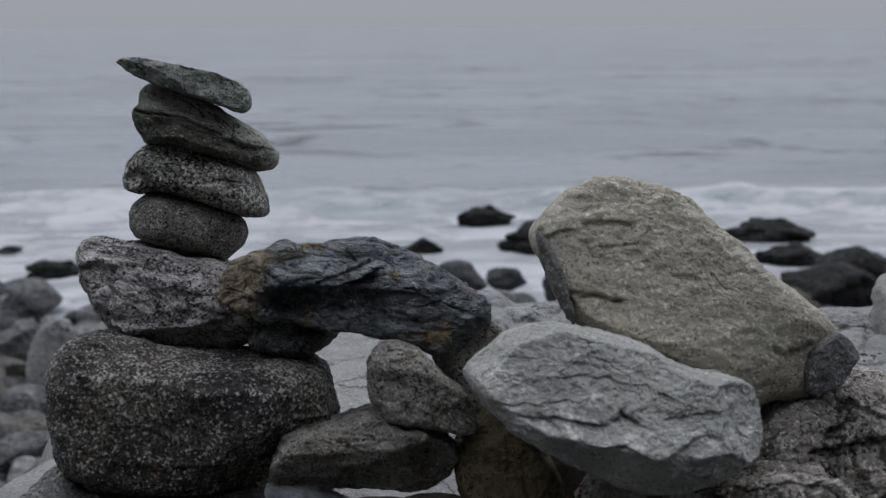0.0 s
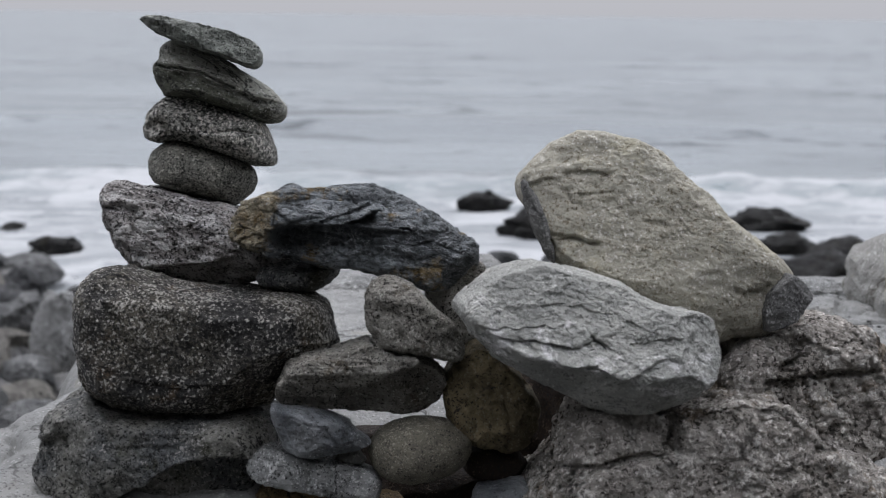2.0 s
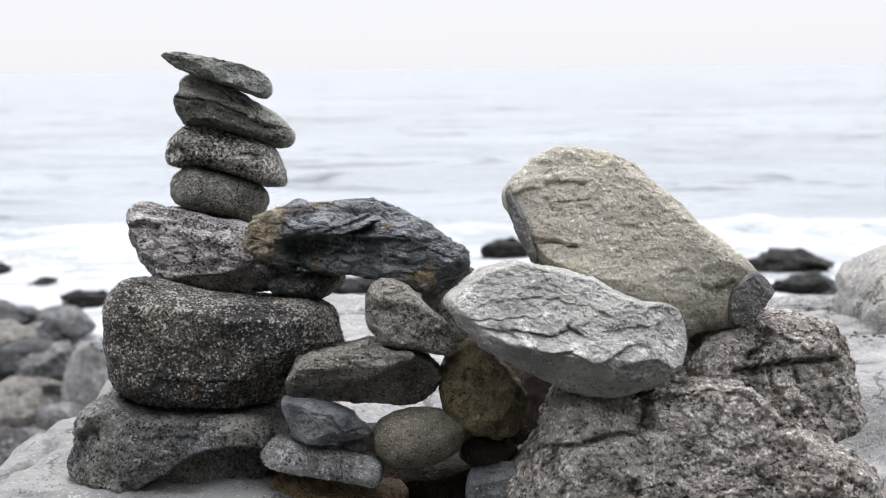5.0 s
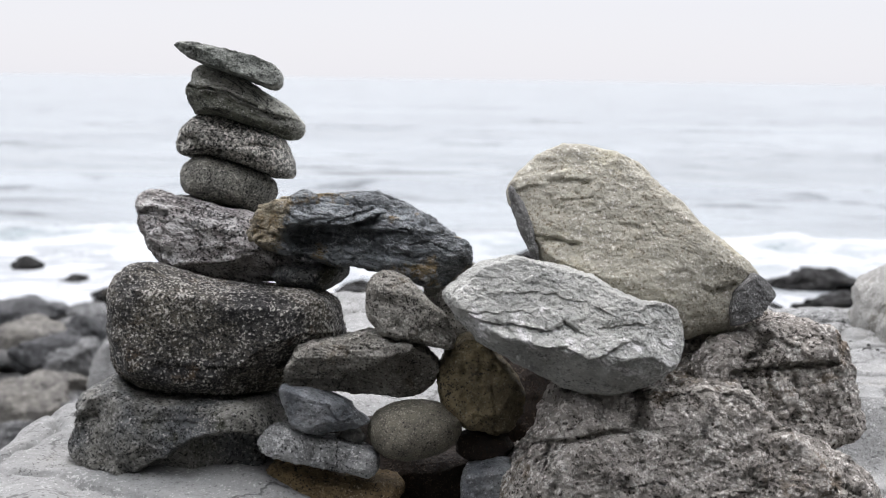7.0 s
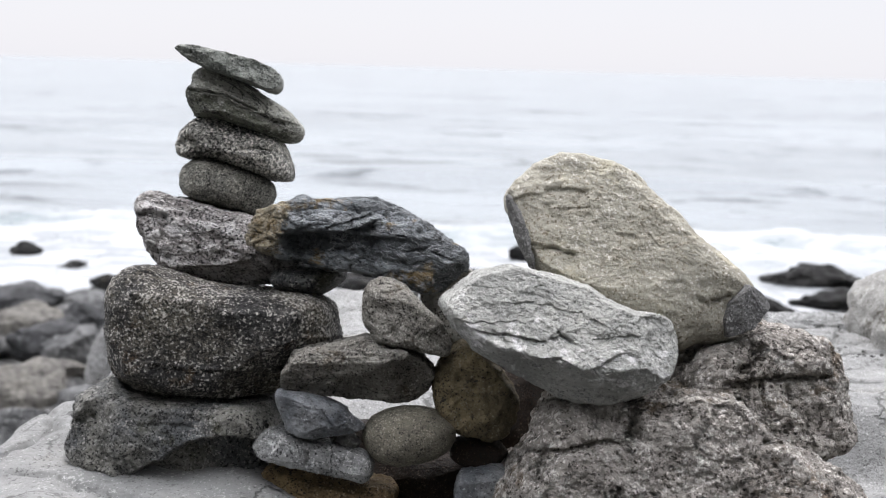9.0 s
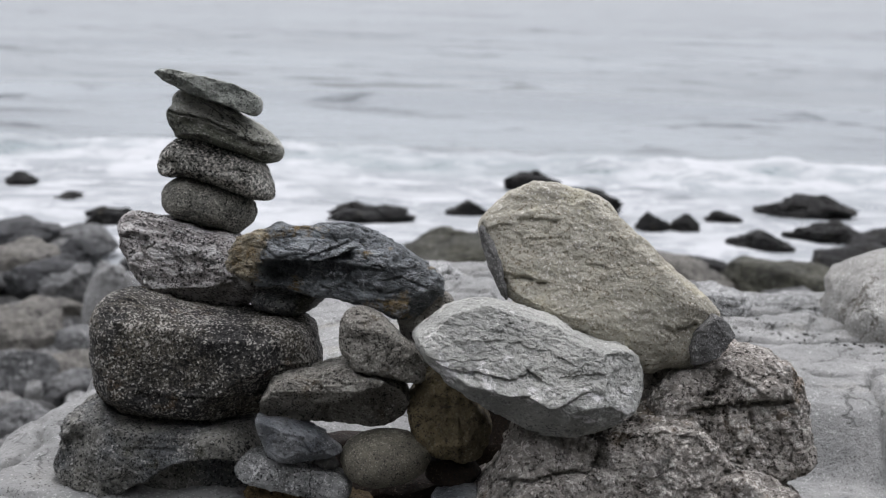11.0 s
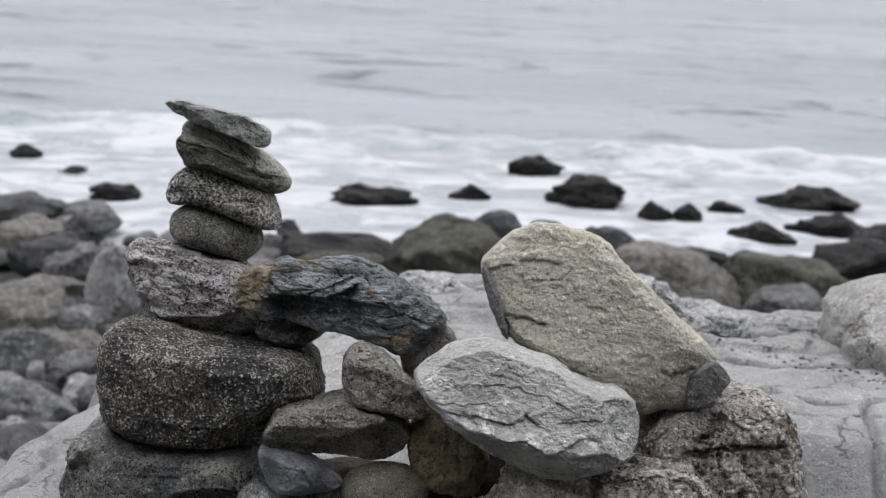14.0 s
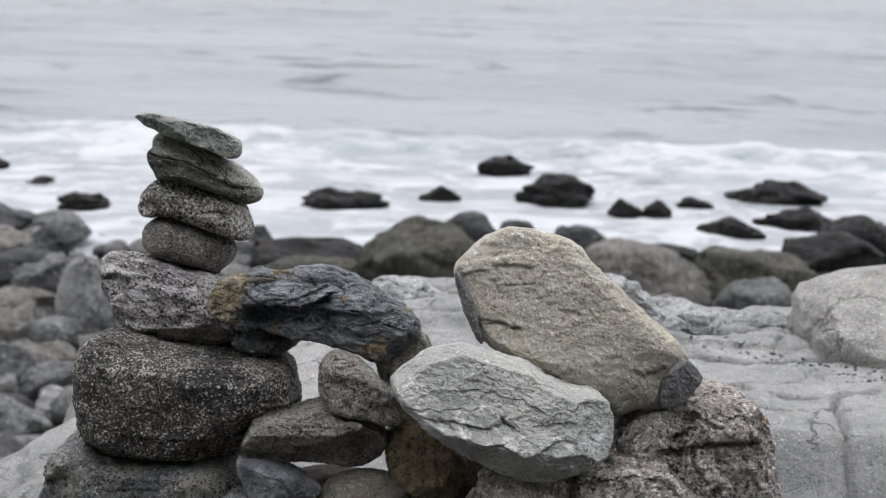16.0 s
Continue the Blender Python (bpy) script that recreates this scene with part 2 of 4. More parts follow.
M["marbled"] = rock_material("marbled", (0.475, 0.475, 0.439), (0.358, 0.361, 0.336), light=(0.6, 0.6, 0.57), salt=0.05, pepper=0.05, grain=260,
                             white=(0.74, 0.73, 0.72), white_at=0.6, band=(-0.022, 0.05), squash=(0.8, 1, 1.25), turn=16, streak=(0.2, 0.204, 0.2), streak_at=0.006, streak_scale=11,
                             rough=0.75, stain=0.3, dark=(0.15, 0.153, 0.145), relief=0.65)
M["tan_rock"] = rock_material("tan_rock", (0.443, 0.422, 0.351), (0.380, 0.362, 0.301), light=(0.68, 0.66, 0.6), salt=0.06, dark=(0.2, 0.17, 0.12),
                              pepper=0.05, grain=240, patch=(0.48, 0.45, 0.345), patch_at=0.55, patch_scale=9, squash=(0.9, 1, 1.1), turn=12, streak=(0.27, 0.235, 0.18), streak_at=0.005,
                              rough=0.88, stain=0.2, relief=0.6, shifted=False)
M["coarse_granite"] = rock_material("coarse_granite", (0.5, 0.465, 0.42), (0.36, 0.332, 0.3), light=(0.78, 0.75, 0.7), salt=0.22, dark=(0.05, 0.043, 0.036),
                                    pepper=0.14, grain=150, patch=(0.27, 0.22, 0.17), patch_at=0.57, rough=0.85, stain=0.3, relief=0.9)
M["fresh_break"] = rock_material("fresh_break", (0.187, 0.184, 0.178), (0.122, 0.121, 0.118), light=(0.3, 0.3, 0.29), salt=0.05, pepper=0.1, grain=300, rough=0.7, stain=0.4)
M["olive_brown"] = rock_material("olive_brown", (0.25, 0.2, 0.112), (0.15, 0.122, 0.072), light=(0.26, 0.235, 0.17), salt=0.0, pepper=0.14, grain=300,
                                 patch=(0.1, 0.066, 0.032), patch_at=0.6, rough=0.7, shine=0.3, stain=0.5)
M["ochre"] = rock_material("ochre", (0.29, 0.21, 0.11), (0.18, 0.128, 0.07), light=(0.42, 0.35, 0.24), salt=0.08, pepper=0.14, grain=300,
                           patch=(0.09, 0.055, 0.028), patch_at=0.55, rough=0.8, stain=0.5)
# one near-black brown, for a real stone and for shade in the gaps
M["rust_and_gap_shade"] = rock_material("rust_and_gap_shade", (0.044, 0.03, 0.022), (0.028, 0.021, 0.017), light=(0.12, 0.09, 0.07), salt=0.05, rough=0.8)
M["blue_slate"] = rock_material("blue_slate", (0.08, 0.09, 0.102), (0.27, 0.28, 0.285), light=(0.5, 0.51, 0.53), salt=-0.02, pepper=0.02, grain=260,
                                streak=(0.5, 0.5, 0.52), streak_at=0.022, streak_scale=24, shine=0.5, rough=0.48, stain=0.6)
M["oval_stone"] = rock_material("oval_stone", (0.201, 0.184, 0.144), (0.138, 0.129, 0.101), light=(0.33, 0.31, 0.25), salt=0.12, pepper=0.12, grain=380,
                                rough=0.72, stain=0.35, relief=0.45)
M["pale_grey"] = rock_material("pale_grey", (0.375, 0.379, 0.372), (0.237, 0.242, 0.237), light=(0.58, 0.58, 0.57), salt=0.1, pepper=0.12, grain=280,
                               white=(0.55, 0.55, 0.54), white_at=0.56, rough=0.78, stain=0.5, cracks=9.0)
M["wedge_stone"] = rock_material("wedge_stone", (0.394, 0.377, 0.334), (0.261, 0.246, 0.217), light=(0.54, 0.53, 0.475), salt=0.09, pepper=0.18, grain=300, dark=(0.022, 0.02, 0.018),
                                 patch=(0.12, 0.096, 0.066), patch_at=0.59, patch_scale=15, rough=0.8, stain=0.45, relief=0.8)
M["slab"] = rock_material("slab", (0.313, 0.313, 0.305), (0.254, 0.257, 0.251), light=(0.5, 0.5, 0.485), salt=0.03, dark=(0.1, 0.1, 0.096), pepper=0.0,
                          grain=230, patch=(0.28, 0.272, 0.245), patch_at=0.58, patch_scale=3.0, cracks=3.2,
                          rough=0.85, stain=0.22, relief=0.6, shifted=False)
M["pale_boulder"] = rock_material("pale_boulder", (0.377, 0.373, 0.353), (0.295, 0.291, 0.275), light=(0.6, 0.6, 0.57), salt=0.05, dark=(0.14, 0.13, 0.11), pepper=0.05,
                                  grain=200, patch=(0.36, 0.33, 0.27), patch_at=0.58, patch_scale=5, cracks=4.5,
                                  rough=0.85, stain=0.25, relief=0.6)
M["wet_rock"] = rock_material("wet_rock", (0.016, 0.015, 0.014), (0.009, 0.009, 0.009), light=(0.07, 0.07, 0.065), salt=0.06, grain=90, rough=0.5, scale=0.4,
                              patch=(0.034, 0.028, 0.015), patch_at=0.58, relief=1.0)
M["beach_dark"] = rock_material("beach_dark", (0.053, 0.054, 0.057), (0.029, 0.031, 0.032), light=(0.120, 0.120, 0.120), grain=110, rough=0.6, scale=0.4)
M["beach_grey"] = rock_material("beach_grey", (0.157, 0.158, 0.158), (0.095, 0.097, 0.098), light=(0.3, 0.3, 0.295), grain=110, rough=0.75, scale=0.4)
M["beach_brown"] = rock_material("beach_brown", (0.174, 0.165, 0.146), (0.110, 0.104, 0.095), light=(0.28, 0.265, 0.24), grain=110, rough=0.75, scale=0.4)
M["beach_olive"] = rock_material("beach_olive", (0.061, 0.060, 0.043), (0.035, 0.035, 0.026), light=(0.132, 0.132, 0.108), grain=110, rough=0.68, scale=0.4)
M["beach_pale"] = rock_material("beach_pale", (0.375, 0.375, 0.365), (0.263, 0.263, 0.256), light=(0.5, 0.5, 0.5), grain=110, rough=0.8, scale=0.4)
M["shingle"] = rock_material("shingle", (0.07, 0.07, 0.068), (0.04, 0.04, 0.04), light=(0.22, 0.22, 0.21), salt=0.15, grain=60, rough=0.7, scale=0.5, relief=1.0)


def sea_material():
    n = Nodes("sea_water")
    sep = n.add("ShaderNodeSeparateXYZ", Vector=n.coord)
    x, y = sep.outputs[0], sep.outputs[1]
    long = n.add("ShaderNodeMapping", Vector=n.coord, Scale=(0.35, 1, 1)).outputs[0]
    wander = n.math("MULTIPLY", n.math("SUBTRACT", n.noise(0.16, 4, 0.6, long), 0.5), 7.0)
    out = n.math("ADD", y, wander)
    near = n.math("MULTIPLY", n.span(out, 20.5, 16.0), 1.0)
    lace = n.noise(1.7, 9, 0.72, n.add("ShaderNodeMapping", Vector=n.coord, Scale=(0.5, 1, 1)).outputs[0], 0.9)
    veins = n.math("ABSOLUTE", n.math("SUBTRACT", n.noise(0.9, 7, 0.65, long, 1.2), 0.5))
    level = n.math("ADD", n.math("MULTIPLY", near, 0.34), 0.16)
    foam = n.span(n.math("ADD", lace, level), 0.8, 1.06)
    foam = n.math("MAXIMUM", foam, n.span(veins, 0.035, 0.0, 0.0, 0.7))
    foam = n.math("MULTIPLY", foam, near, True)
    foam = n.math("MULTIPLY", foam, n.span(n.noise(0.6, 6, 0.68, long), 0.36, 0.52, 0.5, 1.0))
    face = n.add("ShaderNodeAttribute")
    face.attribute_name = "face"
    foam = n.math("MULTIPLY", foam, n.span(face.outputs["Fac"], 0.3, 0.9, 1.0, 0.25))
    crest = n.add("ShaderNodeAttribute")
    crest.attribute_name = "foam"
    foam = n.math("MAXIMUM", foam, n.span(n.math("ADD", crest.outputs["Fac"], n.math("MULTIPLY", n.math("SUBTRACT", lace, 0.5), 1.4)), 0.3, 0.7))
    # long dark streaks painted at random, for wave faces that reflect less sky
    lines = n.add("ShaderNodeMapping", Vector=n.coord, Scale=(0.2, 0.33, 1)).outputs[0]
    streaks = n.math("MULTIPLY", n.span(n.noise(1.0, 7, 0.66, lines, 0.8), 0.55, 0.61), n.span(n.noise(0.06, 4, 0.6, long), 0.46, 0.54))
    water = n.mix(n.span(n.noise(0.25, 4, 0.6, long), 0.35, 0.65), (0.2, 0.225, 0.235), (0.14, 0.16, 0.17))
    fine = n.add("ShaderNodeMapping", Vector=n.coord, Scale=(0.65, 0.75, 1)).outputs[0]
    dashes = n.math("MULTIPLY", n.span(n.noise(1.0, 6, 0.66, fine, 0.6), 0.55, 0.61), n.span(n.noise(0.2, 4, 0.6, long), 0.44, 0.55))
    dim_marks = n.math("MAXIMUM", streaks, n.math("MULTIPLY", dashes, 0.9))
    water = n.mix(dim_marks, water, (0.05, 0.06, 0.066))
    # less gloss on these marks, so that their painted dark shows
    n.put(n.bsdf.inputs["Specular IOR Level"], n.span(dim_marks, 0.0, 1.0, 0.5, 0.12))
    water = n.mix(n.span(y, 19.0, 12.0, 0.0, 0.7), water, (0.27, 0.285, 0.295))
    tint = n.mix(n.span(lace, 0.42, 0.58), (0.2, 0.215, 0.225), (0.42, 0.43, 0.44))
    # clear green water in the steep face of the breaker
    water = n.mix(n.math("MULTIPLY", face.outputs["Fac"], n.span(lace, 0.3, 0.6, 1.0, 0.75)), water, (0.06, 0.115, 0.12))
    tint = n.mix(crest.outputs["Fac"], tint, (0.42, 0.43, 0.44))
    colour = n.mix(foam, water, tint)
    rip = n.math("ADD", n.math("MULTIPLY", n.noise(0.55, 5, 0.6, long), 0.75), n.math("MULTIPLY", n.noise(3.0, 5, 0.6, long), 0.2))
    normal = n.bump(rip, n.span(y, 15.0, 120.0, 0.25, 0.02), 0.5)
    return n.finish(colour, n.span(foam, 0.0, 1.0, 0.25, 0.9), normal)


M["sea"] = sea_material()


# ---- meshes ----
def mesh_of(name, verts, faces, material, flat=False):
    me = bpy.data.meshes.new(name)
    me.from_pydata(verts.tolist() if isinstance(verts, np.ndarray) else verts, [], faces.tolist() if isinstance(faces, np.ndarray) else faces)
    me.materials.append(material)
    if not flat:
        me.polygons.foreach_set("use_smooth", np.ones(len(me.polygons), bool))
    me.update()
    return me


BALLS = {}


def ball(level):
    if level not in BALLS:
        bm = bmesh.new()
        bmesh.ops.create_icosphere(bm, subdivisions=level, radius=1.0)
        BALLS[level] = np.array([v.co[:] for v in bm.verts]), np.array([[v.index for v in p.verts] for p in bm.faces])
        bm.free()
    return BALLS[level]


def normals(p, faces):
    a, b, c = p[faces[:, 0]], p[faces[:, 1]], p[faces[:, 2]]
    fn = np.cross(b - a, c - a)
    out = np.zeros_like(p)
    for k in range(3):
        np.add.at(out, faces[:, k], fn)
    return out / np.maximum(np.linalg.norm(out, axis=1, keepdims=True), 1e-12)


def ring(values, angle):
    """A closed smooth curve through evenly spaced values, at the angles given."""
    v = np.array(values, float) / 100
    k = angle / (2 * math.pi) * len(v)
    i = np.floor(k).astype(int)
    t = k - i
    a, b, c, d = (v[(i + j) % len(v)] for j in (-1, 0, 1, 2))
    soft = b + 0.5 * t * (c - a + t * (2 * a - 5 * b + 4 * c - d + t * (3 * (b - c) + d - a)))
    return 0.6 * soft + 0.4 * (b + t * (c - b))


STAND = pose(0, 0, 0, -8.04, 0, 2.6)


def groove(x, y, points, wide, deep, seed, sway=0.02):
    """A crack along a bent line."""
    p = np.stack([x, y, 0 * x], 1)
    wob = sway * fbm(p * (0.28 / sway), 3, seed)
    best = np.full(len(x), 9.0)
    for (ax, ay), (bx, by) in zip(points, points[1:]):
        t = np.clip(((x - ax) * (bx - ax) + (y - ay) * (by - ay)) / ((bx - ax) ** 2 + (by - ay) ** 2), 0, 1)
        best = np.minimum(best, np.hypot(x - ax - t * (bx - ax), y - ay - t * (by - ay)))
    return -deep * np.exp(-((best + wob) / wide) ** 2)


def fracture(p, faces, mean, amp, wave, seed, bed=(1, 1, 1), crack=0.25):
    """Break a surface into small flats that stand at different heights, with fine cracks between them."""
    q = p / (wave * mean) * np.array(bed)
    q = q + 0.35 * np.stack([fbm(q * 1.3 + 5.1 * k, 3, seed + k) for k in range(3)], 1)
    d1, d2, tone = cells(q + seed, seed)
    edge = d2 - d1
    lean = (d1 - 0.45) * (tone - 0.5) * 1.2
    return p + normals(p, faces) * (amp * mean * ((tone - 0.5) * smooth(0, 0.22, edge) + lean - crack * (1 - smooth(0.0, 0.09, edge))))[:, None]


def stone(name, label, at, size, tilt, girth, material, box=2.6, cuts=(), chips=0, lump=0.05, crag=0.03, fine=0.006, broken=0.06, grainy=0.02, bed=(1, 1, 1), gashes=(), level=7, seed=1,
          group="stones of the cairn", category="rock"):
    """A stone: half length, half depth and half height; its girth round the long axis in per cent of an ellipse; box makes it squarer;
    cuts are planes (direction, per cent of its reach that way) that flatten it; chips are small random flats; broken is how fractured it is."""
    rng = random.Random(seed)
    u, faces = ball(level)
    a, d, b = size
    th = np.arctan2(u[:, 2], u[:, 0]) % (2 * math.pi)
    rho, w = np.hypot(u[:, 0], u[:, 2]), u[:, 1]
    s = (rho ** box + np.abs(w) ** box) ** (-1 / box)
    g = ring(girth, th) * rho * s
    p = np.stack([a * g * np.cos(th), d * w * s, b * g * np.sin(th)], 1)
    for n, far in cuts:
        n = np.array(Vector(n).normalized()[:])
        reach = p @ n
        p = p - np.outer(np.maximum(reach - far / 100 * reach.max(), 0) * 0.95, n)
    for _ in range(chips):
        n = np.array(Vector((rng.uniform(-1, 1), -rng.uniform(0.7, 1.6), rng.uniform(-1, 1))).normalized()[:])
        reach = p @ n
        p = p - np.outer(np.maximum(reach - rng.uniform(0.74, 0.9) * reach.max(), 0) * 0.9, n)
    mean = (a * b * d) ** (1 / 3)
    p = p + normals(p, faces) * (fbm(p / (0.9 * mean) * np.array(bed) + seed * 3.7, 4, seed) * lump * mean)[:, None]
    if broken:
        p = fracture(p, faces, mean, broken, 0.95, seed + 40, bed, 0.12)
        p = fracture(p, faces, mean, broken * 0.35, 0.33, seed + 50, bed, 0.3)
    for amp, wave, kind in ((crag, 0.33, ridged), (fine, 0.09, fbm)):
        if amp:
            p = p + normals(p, faces) * (kind(p / (wave * mean) * np.array(bed) + seed * 3.7, 4, seed) * amp * mean)[:, None]
    if grainy:
        d1, d2, tone = cells(p / 0.0075, seed + 60)
        p = p + normals(p, faces) * ((tone - 0.5) * smooth(0, 0.3, d2 - d1) * grainy * 0.1)[:, None]
    for line, deep, wide in gashes:
        # a crack in the face along a bent line
        facing = np.clip(-normals(p, faces)[:, 1] * 1.6, 0, 1)
        p[:, 1] -= groove(p[:, 0], p[:, 2], line, wide, deep, seed, 0.05 * mean) * facing * (p[:, 1] < 0)
    ob = new(name, mesh_of(name, p, faces, material))
    ob.matrix_world = Matrix.Translation(at) @ STAND @ pose(0, 0, 0, 0, -(tilt + 0.84), 0)
    return tagged(ob, label, category, group)


def profile(outline, angle):
    """The reach of a closed outline in each direction, its corners a little worn."""
    table = np.zeros(720)
    a = np.arange(720) / 720 * 2 * math.pi
    ux, uz = np.cos(a), np.sin(a)
    for (x0, z0), (x1, z1) in zip(outline, outline[1:] + outline[:1]):
        ex, ez = x1 - x0, z1 - z0
        den = ux * ez - uz * ex
        den = np.where(np.abs(den) < 1e-9, 1e-9, den)
        r, t = (x0 * ez - z0 * ex) / den, (x0 * uz - z0 * ux) / den
        table = np.where((t >= -1e-6) & (t <= 1 + 1e-6) & (r > 0), np.maximum(table, r), table)
    soft = sum(w * np.roll(table, k) for k, w in ((-6, 0.1), (-3, 0.2), (0, 0.4), (3, 0.2), (6, 0.1)))
    return np.interp(angle % (2 * math.pi), np.r_[a, 2 * math.pi], np.r_[soft, soft[0]])


def unit(v):
    return v / max(np.linalg.norm(v), 1e-12)


def fold_planes(depth, face, folds):
    """The flat front of a stone and the flats that fold back from it: (plane folded from, two ends of the edge, a point on the new side, degrees)."""
    lean, yaw, pitch = face[0], radians(face[1]), radians(face[2])
    n = unit(np.array([math.sin(yaw), -math.cos(yaw) * math.cos(pitch), math.sin(pitch)]))
    planes = [(n, n[1] * -lean * depth)]
    for source, p, q, s, degrees in folds:
        n, far = planes[source + 1]
        a, b, c = (np.array([x / 1000, (far - n[0] * x / 1000 - n[2] * z / 1000) / n[1], z / 1000]) for x, z in (p, q, s))
        along = unit(b - a)
        side = unit((c - a) - along * ((c - a) @ along))
        turned = math.cos(radians(degrees)) * n + math.sin(radians(degrees)) * side
        planes.append((turned, turned @ a))
    return planes


def ledge(x, z, points, side, wide, fade, seed, ragged):
    """How far a point lies behind a broken edge: 1 just past it, fading farther on."""
    pts = np.array(points, float) / 1000
    a, b = pts[0], pts[-1]
    along = unit(b - a)
    across = np.array([-along[1], along[0]])
    if (np.array(side) / 1000 - a) @ across < 0:
        across = -across
    t, o = (pts - a) @ along, (pts - a) @ across
    order = np.argsort(t)
    q = np.stack([x, z], 1) - a
    pt = q @ along
    wob = ragged * fbm(np.stack([x, z, 0 * x], 1) / 0.012, 4, seed)
    off = q @ across - np.interp(pt, t[order], o[order]) + wob
    end = 0.12 * (t.max() - t.min())
    ends = smooth(t.min() - end, t.min() + end, pt) * (1 - smooth(t.max() - end, t.max() + end, pt))
    return smooth(0, wide, off) * np.exp(-np.maximum(off, 0) / fade) * ends


def hewn(name, label, at, depth, tilt, material, outline, face=None, folds=(), ledges=(), gashes=(), box=2.6, chips=0, lump=0.05, crag=0.03, fine=0.006,
         broken=0.06, grainy=0.02, bed=(1, 1, 1), level=7, seed=1, group="stones of the cairn", category="rock"):
    """A stone: its outline, half its depth, a flat front with flats folding back from it, broken ledges (edge, side, depth, width, fade) and cracks
    (line, depth, width), in millimetres; then lumps, fractures and grain."""
    rng = random.Random(seed)
    u, faces = ball(level)
    # more of the mesh goes to the front than to the back
    u = u + np.array([0, -0.45, 0])
    u = u / np.linalg.norm(u, axis=1, keepdims=True)
    edge = [(x / 1000, z / 1000) for x, z in outline]
    a = (max(x for x, _ in edge) - min(x for x, _ in edge)) / 2
    b = (max(z for _, z in edge) - min(z for _, z in edge)) / 2
    th = np.arctan2(u[:, 2] * b, u[:, 0] * a)
    rho, w = np.hypot(u[:, 0], u[:, 2]), u[:, 1]
    s = (rho ** box + np.abs(w) ** box) ** (-1 / box)
    g = profile(edge, th) * rho * s
    p = np.stack([g * np.cos(th), depth * w * s, g * np.sin(th)], 1)
    mean = (a * b * depth) ** (1 / 3)
    p = p + normals(p, faces) * (fbm(p / (0.9 * mean) * np.array(bed) + seed * 3.7, 4, seed) * lump * mean)[:, None]
    planes = fold_planes(depth, face, folds) if face else []
    for _ in range(chips):
        n = unit(np.array([rng.uniform(-1, 1), -rng.uniform(0.7, 1.6), rng.uniform(-1, 1)]))
        planes.append((n, rng.uniform(0.8, 0.92) * (p @ n).max()))
    front = smooth(-0.02, -0.48, p[:, 1] / depth)
    for k, (n, far) in enumerate(planes):
        far = max(far, 0.012) * (1 + 0.05 * fbm(p / (0.3 * mean), 4, seed + 70 + k))
        reach = p @ n
        cut = np.where(reach > far, far / np.maximum(reach, 1e-6), 1.0)
        p = p * (1 - front * (1 - cut))[:, None]
    if broken:
        p = fracture(p, faces, mean, broken * 0.6, 0.95, seed + 40, bed, 0.12)
        p = fracture(p, faces, mean, broken * 0.5, 0.33, seed + 50, bed, 0.3)
    for amp, wave, kind in ((crag, 0.33, ridged), (fine, 0.09, fbm)):
        if amp:
            p = p + normals(p, faces) * (kind(p / (wave * mean) * np.array(bed) + seed * 3.7, 4, seed) * amp * mean)[:, None]
    if grainy:
        d1, d2, tone = cells(p / 0.0075, seed + 60)
        p = p + normals(p, faces) * ((tone - 0.5) * smooth(0, 0.3, d2 - d1) * grainy * 0.1)[:, None]
    ahead = (p[:, 1] < 0) * smooth(0.05, -0.3, p[:, 1] / depth)
    for k, (points, side, deep, wide, fade) in enumerate(ledges):
        p[:, 1] += deep / 1000 * ledge(p[:, 0], p[:, 2], points, side, wide / 1000, fade / 1000, seed + k, 0.0045) * ahead
    for points, deep, wide in gashes:
        facing = np.clip(-normals(p, faces)[:, 1] * 1.6, 0, 1)
        line = [(x / 1000, z / 1000) for x, z in points]
        p[:, 1] -= groove(p[:, 0], p[:, 2], line, wide / 1000, deep / 1000, seed, 0.016 * mean) * facing * (p[:, 1] < 0)
    turn = pose(0, 0, 0, 0, -(tilt + 0.84), 0)
    p = p @ np.array(turn.to_3x3())
    ob = new(name, mesh_of(name, p, faces, material))
    ob.matrix_world = Matrix.Translation(at) @ STAND @ turn
    return tagged(ob, label, category, group)


